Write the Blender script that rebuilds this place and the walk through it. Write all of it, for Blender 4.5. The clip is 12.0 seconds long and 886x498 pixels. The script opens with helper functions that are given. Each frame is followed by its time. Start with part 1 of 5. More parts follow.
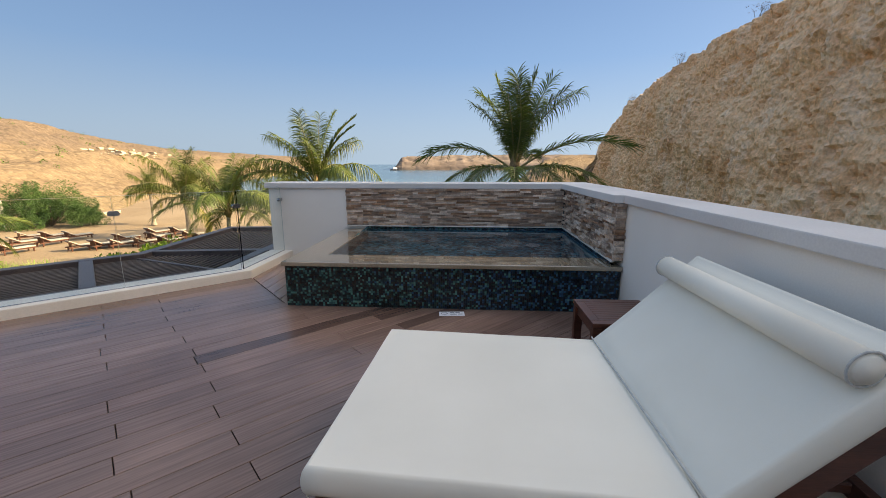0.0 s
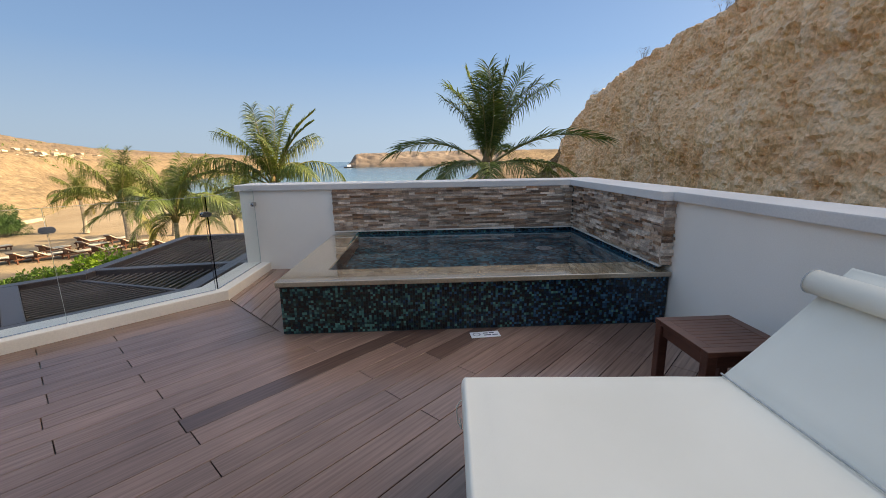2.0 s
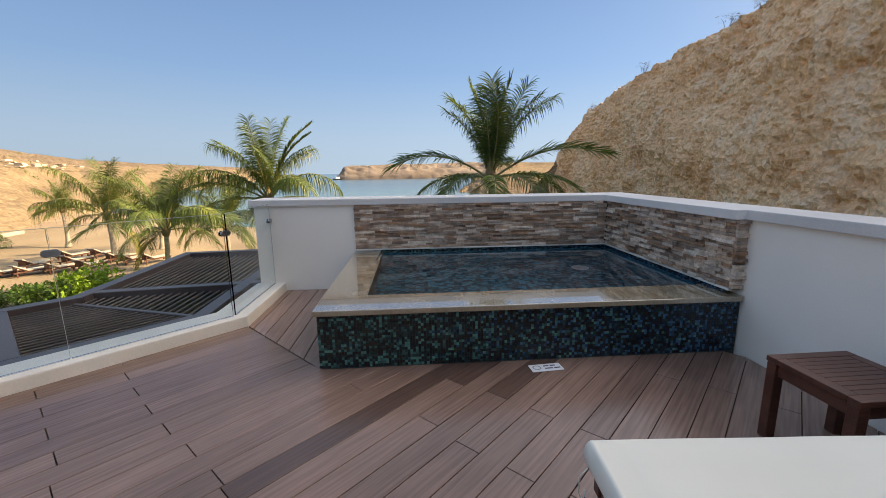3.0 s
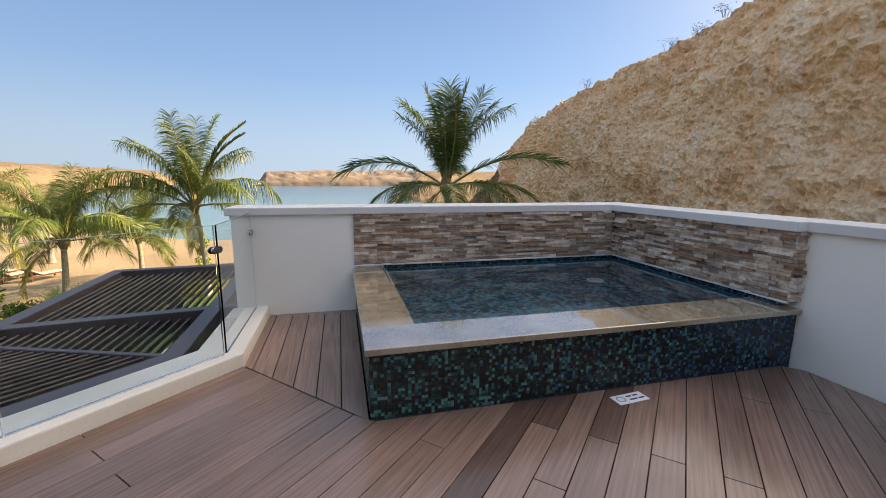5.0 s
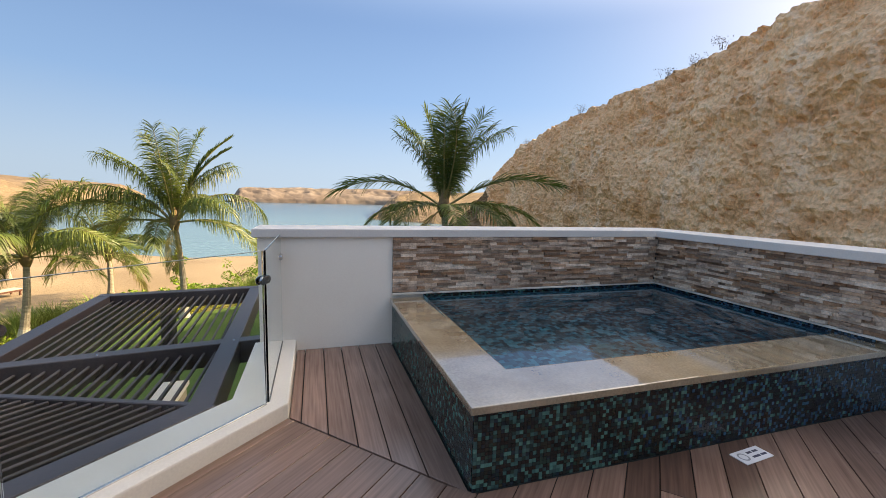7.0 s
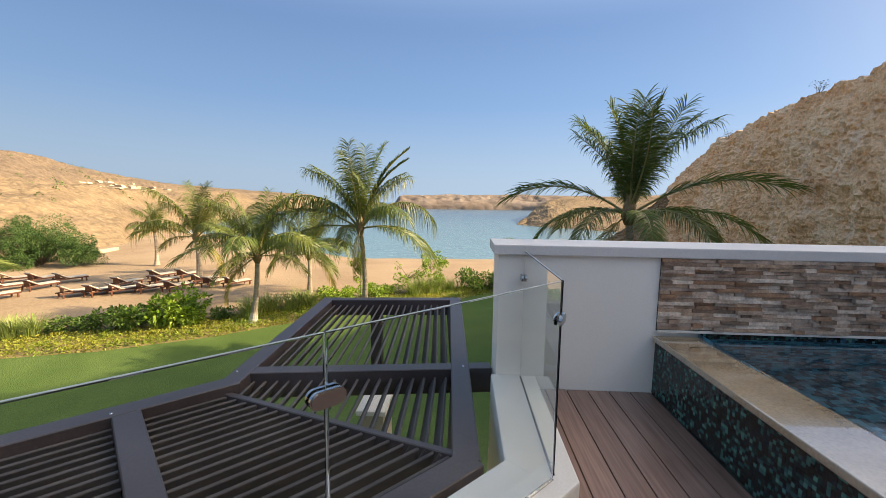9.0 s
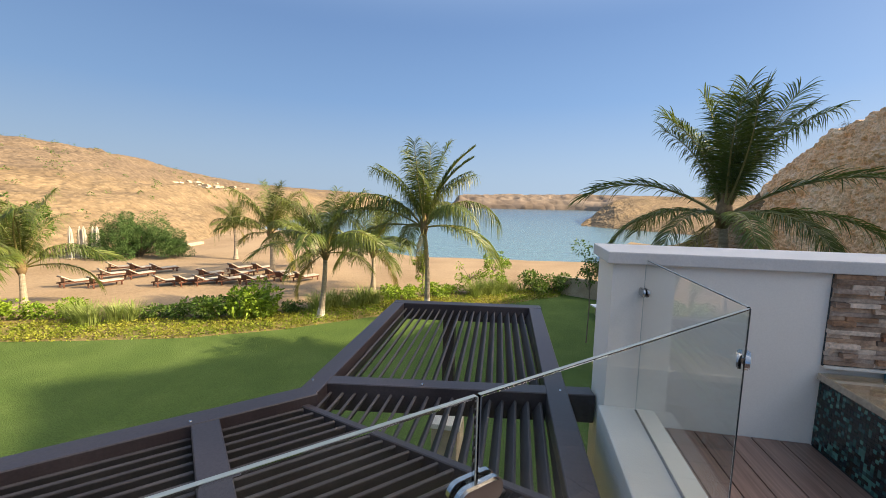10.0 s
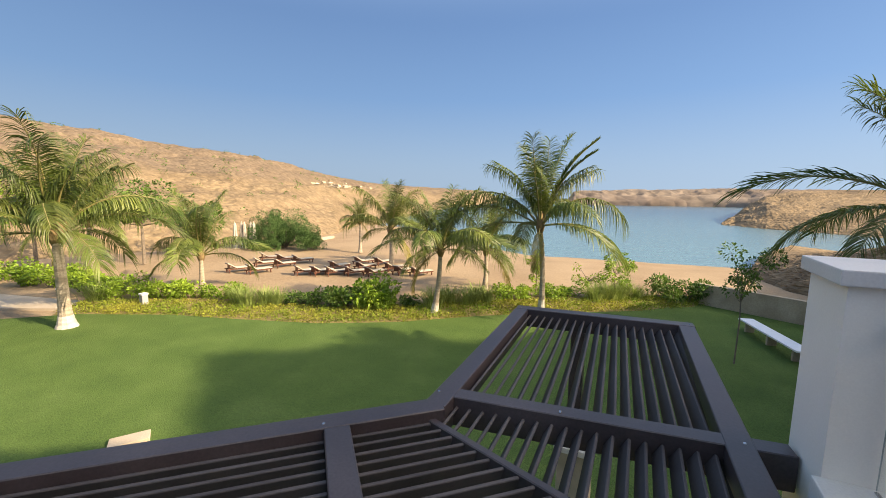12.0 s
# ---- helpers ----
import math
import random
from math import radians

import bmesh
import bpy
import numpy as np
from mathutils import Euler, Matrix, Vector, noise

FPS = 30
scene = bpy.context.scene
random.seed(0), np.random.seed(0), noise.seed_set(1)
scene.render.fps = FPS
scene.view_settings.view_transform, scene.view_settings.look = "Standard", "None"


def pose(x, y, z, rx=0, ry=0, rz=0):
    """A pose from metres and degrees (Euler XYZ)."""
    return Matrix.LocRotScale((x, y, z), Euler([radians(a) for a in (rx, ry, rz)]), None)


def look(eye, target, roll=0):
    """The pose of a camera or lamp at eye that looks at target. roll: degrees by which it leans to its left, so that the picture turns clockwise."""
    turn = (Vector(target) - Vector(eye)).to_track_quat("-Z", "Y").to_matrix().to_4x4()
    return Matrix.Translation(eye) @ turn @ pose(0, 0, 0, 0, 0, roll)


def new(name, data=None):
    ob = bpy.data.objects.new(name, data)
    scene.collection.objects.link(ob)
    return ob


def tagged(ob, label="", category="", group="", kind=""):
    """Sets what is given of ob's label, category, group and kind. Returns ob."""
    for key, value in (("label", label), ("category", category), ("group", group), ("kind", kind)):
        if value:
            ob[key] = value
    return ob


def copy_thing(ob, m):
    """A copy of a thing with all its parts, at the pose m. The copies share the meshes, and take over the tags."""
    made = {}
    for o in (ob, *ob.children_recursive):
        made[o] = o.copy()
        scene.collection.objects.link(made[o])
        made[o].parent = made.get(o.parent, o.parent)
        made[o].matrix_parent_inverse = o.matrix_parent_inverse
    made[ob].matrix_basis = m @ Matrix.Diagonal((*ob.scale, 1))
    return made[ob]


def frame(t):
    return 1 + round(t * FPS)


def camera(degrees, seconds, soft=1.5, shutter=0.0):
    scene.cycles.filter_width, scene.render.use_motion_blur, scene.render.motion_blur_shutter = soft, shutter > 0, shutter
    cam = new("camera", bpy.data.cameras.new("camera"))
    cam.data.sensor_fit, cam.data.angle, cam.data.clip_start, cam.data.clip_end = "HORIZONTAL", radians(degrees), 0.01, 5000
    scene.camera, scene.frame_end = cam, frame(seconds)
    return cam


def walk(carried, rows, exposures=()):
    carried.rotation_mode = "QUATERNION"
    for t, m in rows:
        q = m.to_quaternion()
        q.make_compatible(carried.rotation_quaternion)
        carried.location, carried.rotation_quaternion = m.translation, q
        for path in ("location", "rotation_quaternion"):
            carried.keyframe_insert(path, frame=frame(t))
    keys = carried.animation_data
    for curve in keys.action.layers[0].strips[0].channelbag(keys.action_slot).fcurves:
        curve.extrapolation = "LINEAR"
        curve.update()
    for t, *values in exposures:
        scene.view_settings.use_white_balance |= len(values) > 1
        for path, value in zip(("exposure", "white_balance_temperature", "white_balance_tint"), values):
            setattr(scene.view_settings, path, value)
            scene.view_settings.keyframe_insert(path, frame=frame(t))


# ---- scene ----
# ---- camera and walk ----
cam = camera(95.2, 12.0, soft=0.65)
PATH = [
    (0, (1.784, -3.707, 1.372), (1.658, -1.754, 0.96), 0.0),
    (0.5, (1.755, -3.576, 1.383), (1.756, -1.623, 0.951), -0.1),
    (1, (1.602, -3.472, 1.374), (1.679, -1.523, 0.931), -0.2),
    (1.5, (1.371, -3.346, 1.373), (1.468, -1.398, 0.931), -0.4),
    (2, (1.183, -3.141, 1.375), (1.265, -1.19, 0.944), -0.9),
    (2.5, (0.96, -2.955, 1.381), (1.053, -0.998, 0.976), -1.0),
    (3, (0.711, -2.793, 1.4), (0.851, -0.833, 1.026), -0.7),
    (5, (-0.128, -2.177, 1.379), (0.358, -0.266, 1.043), 0.4),
    (5.5, (-0.289, -2.012, 1.381), (0.283, -0.125, 1.045), 0.7),
    (6, (-0.421, -1.881, 1.374), (0.223, -0.014, 1.058), 0.9),
    (6.5, (-0.576, -1.762, 1.392), (0.091, 0.102, 1.107), 1.2),
    (6.7, (-0.618, -1.716, 1.38), (0.037, 0.156, 1.12), 1.3),
    (8.3, (-1.202, -1.172, 1.383), (-1.055, 0.812, 1.177), 1.3),
    (8.5, (-1.281, -1.089, 1.387), (-1.207, 0.898, 1.169), 1.1),
    (9, (-1.442, -0.872, 1.397), (-1.539, 1.112, 1.17), 0.9),
    (9.5, (-1.595, -0.696, 1.378), (-1.834, 1.276, 1.146), 0.9),
    (10, (-1.735, -0.52, 1.384), (-2.114, 1.429, 1.149), 1.2),
    (10.5, (-1.815, -0.344, 1.391), (-2.339, 1.571, 1.153), 1.2),
    (11, (-1.908, -0.269, 1.386), (-2.571, 1.602, 1.145), 1.1),
    (11.5, (-1.963, -0.269, 1.386), (-2.757, 1.551, 1.141), 0.8),
    (12, (-1.996, -0.274, 1.398), (-2.884, 1.5, 1.14), 0.7),
]
EXPOSURES = [(0, 1.64, 8700, 10), (2.5, 1.68, 8700, 10), (5.0, 1.88, 8900, 11), (6.7, 1.88, 9000, 11), (8.5, 1.7, 8450, 10), (12, 1.56, 7900, 9)]
walk(cam, [(t, look(eye, target, roll)) for t, eye, target, roll in PATH], EXPOSURES)

# ---- world, sun, exposure ----
SUN_AZ, SUN_EL = 87.0, 29.0          # degrees from +y towards +x, and above the horizon
world = bpy.data.worlds.new("sky")
scene.world = world
world.use_nodes = True
wn = world.node_tree
sky = wn.nodes.new("ShaderNodeTexSky")
sky.sky_type = 'NISHITA'
sky.sun_disc = False
sky.sun_elevation, sky.sun_rotation = radians(SUN_EL), radians(SUN_AZ)
sky.air_density, sky.dust_density, sky.ozone_density = 1.0, 3.2, 1.6
# pale sea haze lying along the horizon, alike all round
direction = wn.nodes.new("ShaderNodeTexCoord")
height = wn.nodes.new("ShaderNodeSeparateXYZ")
wn.links.new(direction.outputs["Generated"], height.inputs[0])
haze = wn.nodes.new("ShaderNodeMapRange")
haze.interpolation_type = 'SMOOTHSTEP'
haze.inputs[1].default_value, haze.inputs[2].default_value = 0.36, 0.64
haze.inputs[3].default_value, haze.inputs[4].default_value = 0.95, 0.0
wn.links.new(height.outputs["Z"], haze.inputs[0])
blend = wn.nodes.new("ShaderNodeMix")
blend.data_type = 'RGBA'
wn.links.new(haze.outputs[0], blend.inputs[0])
wn.links.new(sky.outputs[0], blend.inputs[6])
tones = wn.nodes.new("ShaderNodeValToRGB")
tones.color_ramp.elements[0].position, tones.color_ramp.elements[1].position = 0.0, 0.55
tones.color_ramp.elements[0].color = (0.143, 0.216, 0.330, 1)
tones.color_ramp.elements[1].color = (0.029, 0.073, 0.204, 1)
middle = tones.color_ramp.elements.new(0.22)
middle.color = (0.067, 0.143, 0.303, 1)
wn.links.new(height.outputs["Z"], tones.inputs[0])
lift = wn.nodes.new("ShaderNodeVectorMath")
lift.operation = 'SCALE'
wn.links.new(tones.outputs[0], lift.inputs[0])
# the sky brightens and pales towards the sun
side = wn.nodes.new("ShaderNodeMapRange")
side.inputs[1].default_value, side.inputs[2].default_value = -1.0, 1.0
side.inputs[3].default_value, side.inputs[4].default_value = 6.3 * 0.80, 6.3 * 1.20
wn.links.new(height.outputs["X"], side.inputs[0])
wn.links.new(side.outputs[0], lift.inputs[3])
toward = wn.nodes.new("ShaderNodeVectorMath")
toward.operation = 'DOT_PRODUCT'
toward.inputs[1].default_value = (math.sin(radians(SUN_AZ)) * math.cos(radians(SUN_EL)), math.cos(radians(SUN_AZ)) * math.cos(radians(SUN_EL)), math.sin(radians(SUN_EL)))
wn.links.new(direction.outputs["Generated"], toward.inputs[0])
aureole = wn.nodes.new("ShaderNodeMath")
aureole.operation, aureole.use_clamp = 'POWER', True
aureole.inputs[1].default_value = 9.0
wn.links.new(toward.outputs["Value"], aureole.inputs[0])
glow = wn.nodes.new("ShaderNodeMix")
glow.data_type, glow.blend_type = 'RGBA', 'ADD'
glow.inputs[7].default_value = (2.6, 2.3, 1.9, 1)
wn.links.new(aureole.outputs[0], glow.inputs[0])
wn.links.new(lift.outputs[0], glow.inputs[6])
wn.links.new(glow.outputs[2], blend.inputs[7])
wn.links.new(blend.outputs[2], wn.nodes["Background"].inputs[0])
wn.nodes["Background"].inputs[1].default_value = 0.15
sun_data = bpy.data.lights.new("sun", 'SUN')
sun_data.energy, sun_data.angle, sun_data.color = 3.5, radians(0.5), (1.0, 0.87, 0.69)
sun_dir = Vector((math.sin(radians(SUN_AZ)) * math.cos(radians(SUN_EL)), math.cos(radians(SUN_AZ)) * math.cos(radians(SUN_EL)), math.sin(radians(SUN_EL))))
sun_lamp = new("sun", sun_data)
sun_lamp.matrix_world = look(sun_dir * 60, (0, 0, 0))

# ---- materials ----
def nodes_of(name):
    m = bpy.data.materials.new(name)
    m.use_nodes = True
    return m, m.node_tree.nodes, m.node_tree.links, m.node_tree.nodes["Principled BSDF"]


def surface(name, low, high, scale=4.0, rough=0.6, bump=0.2, bump_scale=40.0, metal=0.0, stretch=(1, 1, 1), fine=0.25,
            vary=0.0, per="", coat=0.0, spec=0.5, space="world", rough_var=0.1, depth=0.01, third=None, spin=None):
    """A procedural surface: two scales of colour noise, per-piece variation, fine relief."""
    m, n, l, b = nodes_of(name)
    if space == "world":
        src = n.new("ShaderNodeNewGeometry").outputs["Position"]
    else:
        src = n.new("ShaderNodeTexCoord").outputs["Object"]
    mp = n.new("ShaderNodeMapping")
    mp.inputs["Scale"].default_value = stretch
    l.new(src, mp.inputs["Vector"])
    big = n.new("ShaderNodeTexNoise")
    big.inputs["Scale"].default_value, big.inputs["Detail"].default_value = scale, 5
    l.new(mp.outputs[0], big.inputs["Vector"])
    grain = mp.outputs[0]
    if spin is not None:
        turn = n.new("ShaderNodeVectorRotate")
        turn.rotation_type = 'Z_AXIS'
        turn.inputs["Angle"].default_value = radians(spin)
        l.new(src, turn.inputs["Vector"])
        long = n.new("ShaderNodeMapping")
        long.inputs["Scale"].default_value = (0.035, 1.0, 1.0)
        l.new(turn.outputs[0], long.inputs["Vector"])
        grain = long.outputs[0]
    ramp = n.new("ShaderNodeValToRGB")
    e = ramp.color_ramp.elements
    e[0].position, e[1].position = 0.32, 0.68
    e[0].color, e[1].color = (*low, 1), (*high, 1)
    if third:
        mid = ramp.color_ramp.elements.new(0.5)
        mid.color = (*third, 1)
    l.new(big.outputs["Fac"], ramp.inputs[0])
    small = n.new("ShaderNodeTexNoise")
    small.inputs["Scale"].default_value, small.inputs["Detail"].default_value = bump_scale, 4
    l.new(grain, small.inputs["Vector"])
    hsv = n.new("ShaderNodeHueSaturation")
    val = n.new("ShaderNodeMapRange")
    val.inputs[1].default_value, val.inputs[2].default_value = 0.25, 0.75
    val.inputs[3].default_value, val.inputs[4].default_value = 1 - fine, 1 + fine
    l.new(small.outputs["Fac"], val.inputs[0])
    l.new(ramp.outputs[0], hsv.inputs["Color"])
    value = val.outputs[0]
    if per:
        if per == "object":
            rnd = n.new("ShaderNodeObjectInfo").outputs["Random"]
        else:
            rnd = n.new("ShaderNodeNewGeometry").outputs["Random Per Island"]
        spread = n.new("ShaderNodeMapRange")
        spread.inputs[3].default_value, spread.inputs[4].default_value = 1 - vary, 1 + vary
        l.new(rnd, spread.inputs[0])
        mul = n.new("ShaderNodeMath")
        mul.operation = 'MULTIPLY'
        l.new(value, mul.inputs[0])
        l.new(spread.outputs[0], mul.inputs[1])
        value = mul.outputs[0]
    l.new(value, hsv.inputs["Value"])
    l.new(hsv.outputs[0], b.inputs["Base Color"])
    rr = n.new("ShaderNodeMapRange")
    rr.inputs[3].default_value, rr.inputs[4].default_value = max(0.02, rough - rough_var), min(1, rough + rough_var)
    l.new(big.outputs["Fac"], rr.inputs[0])
    l.new(rr.outputs[0], b.inputs["Roughness"])
    b.inputs["Metallic"].default_value = metal
    b.inputs["Coat Weight"].default_value = coat
    b.inputs["Coat Roughness"].default_value = 0.04
    b.inputs["Coat IOR"].default_value = 1.7
    b.inputs["Specular IOR Level"].default_value = spec
    if bump:
        bp = n.new("ShaderNodeBump")
        bp.inputs["Strength"].default_value, bp.inputs["Distance"].default_value = bump, depth
        l.new(small.outputs["Fac"], bp.inputs["Height"])
        l.new(bp.outputs[0], b.inputs["Normal"])
    return m


def ramp_of_random(m, colours, per="island"):
    """Picks one of several colours for each piece."""
    n, l = m.node_tree.nodes, m.node_tree.links
    if per == "object":
        rnd = n.new("ShaderNodeObjectInfo").outputs["Random"]
    else:
        rnd = n.new("ShaderNodeNewGeometry").outputs["Random Per Island"]
    ramp = n.new("ShaderNodeValToRGB")
    ramp.color_ramp.interpolation = 'CONSTANT'
    while len(ramp.color_ramp.elements) < len(colours):
        ramp.color_ramp.elements.new(0.5)
    for i, c in enumerate(colours):
        ramp.color_ramp.elements[i].position = i / len(colours)
        ramp.color_ramp.elements[i].color = (*c, 1)
    l.new(rnd, ramp.inputs[0])
    hsv = next(x for x in n if x.bl_idname == "ShaderNodeHueSaturation")
    old = hsv.inputs["Color"].links[0].from_socket
    mix = n.new("ShaderNodeMix")
    mix.data_type, mix.blend_type = 'RGBA', 'MULTIPLY'
    mix.inputs[0].default_value = 1.0
    l.new(old, mix.inputs[6])
    l.new(ramp.outputs[0], mix.inputs[7])
    l.new(mix.outputs[2], hsv.inputs["Color"])
    return m


def clear(name, tint, rough=0.0, ior=1.45, bump=0.0, bump_scale=6.0):
    m, n, l, b = nodes_of(name)
    b.inputs["Base Color"].default_value = (*tint, 1)
    b.inputs["Transmission Weight"].default_value = 1.0
    b.inputs["Roughness"].default_value, b.inputs["IOR"].default_value = rough, ior
    if bump:
        nz = n.new("ShaderNodeTexNoise")
        nz.inputs["Scale"].default_value, nz.inputs["Detail"].default_value = bump_scale, 3
        l.new(n.new("ShaderNodeNewGeometry").outputs["Position"], nz.inputs["Vector"])
        bp = n.new("ShaderNodeBump")
        bp.inputs["Strength"].default_value, bp.inputs["Distance"].default_value = bump, 0.04
        l.new(nz.outputs["Fac"], bp.inputs["Height"])
        l.new(bp.outputs[0], b.inputs["Normal"])
    return m


DECK = dict(scale=0.9, rough=0.22, bump=0.25, bump_scale=62, fine=0.3, per="object", depth=0.002)
M_DECK = surface("composite_decking", (0.155, 0.090, 0.068), (0.245, 0.150, 0.115), vary=0.14, spin=-45, **DECK)
M_DECK_SIDE = surface("composite_decking_side", (0.19, 0.113, 0.087), (0.28, 0.175, 0.138), vary=0.14, spin=-90, **DECK)
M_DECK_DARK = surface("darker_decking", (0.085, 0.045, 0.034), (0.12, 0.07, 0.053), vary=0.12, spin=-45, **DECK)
M_SUB = surface("dark_substrate", (0.02, 0.018, 0.016), (0.03, 0.026, 0.024), 5, 0.9)
M_WHITE = surface("white_render", (0.81, 0.757, 0.675), (0.895, 0.842, 0.762), 0.8, 0.75, 0.12, 120, fine=0.03, depth=0.003)
M_CAP = surface("painted_coping", (0.61, 0.585, 0.56), (0.71, 0.685, 0.655), 1.2, 0.7, 0.1, 90, fine=0.06, depth=0.003)
M_KERB = surface("cream_kerb_stone", (0.62, 0.585, 0.52), (0.73, 0.70, 0.645), 1.5, 0.6, 0.1, 80, fine=0.06, depth=0.003)
M_COPING = surface("wet_sandstone_coping", (0.25, 0.185, 0.11), (0.38, 0.30, 0.20), 3.0, 0.12, 0.03, 70, fine=0.2, coat=1.0, rough_var=0.05, depth=0.002)
M_COPING.node_tree.nodes["Principled BSDF"].inputs["Coat IOR"].default_value = 2.2
M_COPING.node_tree.nodes["Principled BSDF"].inputs["Coat Roughness"].default_value = 0.015
M_STONE = ramp_of_random(surface("split_ledger_stone", (0.65, 0.555, 0.495), (1.05, 0.935, 0.845), 14, 0.75, 0.7, 60, fine=0.25, depth=0.012),
                         [(0.56, 0.46, 0.38), (0.42, 0.32, 0.25), (0.68, 0.60, 0.52), (0.27, 0.20, 0.155), (0.58, 0.44, 0.33), (0.80, 0.73, 0.65), (0.46, 0.39, 0.34), (0.40, 0.255, 0.165), (0.60, 0.52, 0.45)], "object")
TILE_COLOURS = [(0.009, 0.019, 0.019), (0.011, 0.033, 0.032), (0.027, 0.078, 0.078), (0.01, 0.013, 0.013), (0.016, 0.041, 0.032), (0.036, 0.116, 0.105), (0.009, 0.022, 0.031), (0.022, 0.024, 0.016), (0.063, 0.189, 0.163), (0.008, 0.009, 0.009), (0.013, 0.01, 0.009)]
# blue of the reflection on the pool's right end, put into tile colours
REFLECTED_BLUES = [(0.006, 0.012, 0.021), (0.007, 0.021, 0.04), (0.015, 0.051, 0.093), (0.007, 0.011, 0.015), (0.009, 0.028, 0.037), (0.021, 0.08, 0.14), (0.006, 0.015, 0.027), (0.005, 0.007, 0.01), (0.033, 0.111, 0.177)]
M_TILE = ramp_of_random(surface("glass_mosaic", (0.75, 0.75, 0.75), (1.2, 1.2, 1.2), 20, 0.16, 0.05, 60, fine=0.1, depth=0.001), TILE_COLOURS, "island")
M_TILE_REFLECT = ramp_of_random(surface("blue_reflection_mosaic", (0.75, 0.75, 0.75), (1.2, 1.2, 1.2), 20, 0.16, 0.05, 60, fine=0.1, depth=0.001), REFLECTED_BLUES, "island")
M_TILE_OB = ramp_of_random(surface("glass_mosaic_piece", (0.75, 0.75, 0.75), (1.2, 1.2, 1.2), 20, 0.16, 0.05, 60, fine=0.1, depth=0.001), TILE_COLOURS, "object")
M_GROUT = surface("grey_grout", (0.03, 0.04, 0.04), (0.05, 0.06, 0.06), 8, 0.8)
M_WATER = clear("pool_water", (0.85, 0.97, 0.98), 0.0, 1.62, 0.035, 8.0)
M_GLASS = clear("clear_glass", (0.95, 0.985, 0.97), 0.0, 1.22)
M_EDGE = surface("skylit_glass_edge", (0.30, 0.345, 0.325), (0.38, 0.43, 0.41), 5, 0.35, 0, 60, fine=0.05)
M_CHROME = surface("brushed_steel", (0.42, 0.42, 0.42), (0.52, 0.52, 0.52), 6, 0.2, 0, 60, metal=1.0, fine=0.05)
M_DARKMETAL = surface("dark_seal", (0.015, 0.015, 0.016), (0.03, 0.03, 0.032), 6, 0.35, 0, 60, fine=0.05)
M_PERGOLA = surface("bronze_grey_aluminium", (0.044, 0.033, 0.034), (0.080, 0.064, 0.066), 1.6, 0.42, 0.08, 60, metal=0.1, spec=0.5, fine=0.18, depth=0.002)
M_SLAT = surface("louvre_aluminium", (0.060, 0.052, 0.053), (0.095, 0.086, 0.087), 1.6, 0.55, 0.0, 60, metal=0.0, spec=0.18, fine=0.1, vary=0.1, per="object")
M_CUSHION = surface("white_canvas", (0.74, 0.70, 0.60), (0.79, 0.75, 0.65), 2.0, 0.9, 0.12, 420, fine=0.02, space="object", depth=0.002)
M_PIPING = surface("grey_piping", (0.42, 0.42, 0.40), (0.5, 0.5, 0.48), 9, 0.8, 0, 50)
M_TEAK = surface("dark_teak", (0.070, 0.022, 0.013), (0.125, 0.043, 0.025), 5, 0.42, 0.25, 55, stretch=(0.35, 3, 3), fine=0.28, space="object", depth=0.003)
M_LAWN = surface("mown_grass", (0.070, 0.119, 0.032), (0.096, 0.150, 0.044), 0.8, 0.95, 1.0, 34, fine=0.32, spec=0.1, depth=0.035, third=(0.081, 0.133, 0.036))
M_SAND = surface("beach_sand", (0.255, 0.181, 0.113), (0.335, 0.247, 0.161), 0.22, 0.95, 0.6, 7, fine=0.14, spec=0.2, depth=0.06)
M_PATH = surface("sand_pavers", (0.38, 0.31, 0.23), (0.48, 0.40, 0.31), 0.8, 0.9, 0.3, 30, fine=0.1)
M_FROND = surface("palm_frond", (0.046, 0.092, 0.021), (0.13, 0.168, 0.040), 0.9, 0.42, 0.0, 30, fine=0.2, vary=0.30, per="object", spec=0.4)
# sunlight put into the lawn palms' tone; also colours olive drooping fronds
M_FROND_LIT_OLIVE = surface("lit_olive_palm_frond", (0.060, 0.102, 0.022), (0.175, 0.205, 0.048), 0.9, 0.42, 0.0, 30, fine=0.2, vary=0.28, per="object", spec=0.4)
M_FROND_OLD = surface("yellowed_frond", (0.20, 0.19, 0.045), (0.32, 0.26, 0.08), 0.9, 0.5, 0.0, 30, fine=0.2, vary=0.2, per="object", spec=0.3)
M_RACHIS = surface("frond_stalk", (0.16, 0.15, 0.05), (0.26, 0.22, 0.09), 4, 0.5, 0.0, 30)
M_TRUNK = surface("palm_bark", (0.27, 0.22, 0.17), (0.45, 0.38, 0.30), 3, 0.9, 0.8, 22, stretch=(0.6, 0.6, 3.5), fine=0.25, depth=0.03)
M_LIME = surface("limewash", (0.38, 0.345, 0.295), (0.55, 0.51, 0.45), 3, 0.9, 0.5, 30, depth=0.01)
M_FIBRE = surface("palm_fibre", (0.14, 0.09, 0.045), (0.26, 0.18, 0.09), 8, 0.9, 0.6, 50, fine=0.3)
M_LEAF = surface("shrub_leaf", (0.13, 0.23, 0.026), (0.28, 0.39, 0.05), 1.2, 0.5, 0.0, 30, fine=0.15, vary=0.35, per="island", spec=0.3)
M_LEAF_DARK = surface("dark_shrub_leaf", (0.055, 0.115, 0.02), (0.12, 0.195, 0.035), 1.2, 0.5, 0.0, 30, fine=0.15, vary=0.35, per="island", spec=0.3)
M_ACACIA = surface("acacia_leaf", (0.045, 0.10, 0.028), (0.095, 0.165, 0.05), 1.2, 0.6, 0.0, 30, fine=0.15, vary=0.35, per="island", spec=0.2)
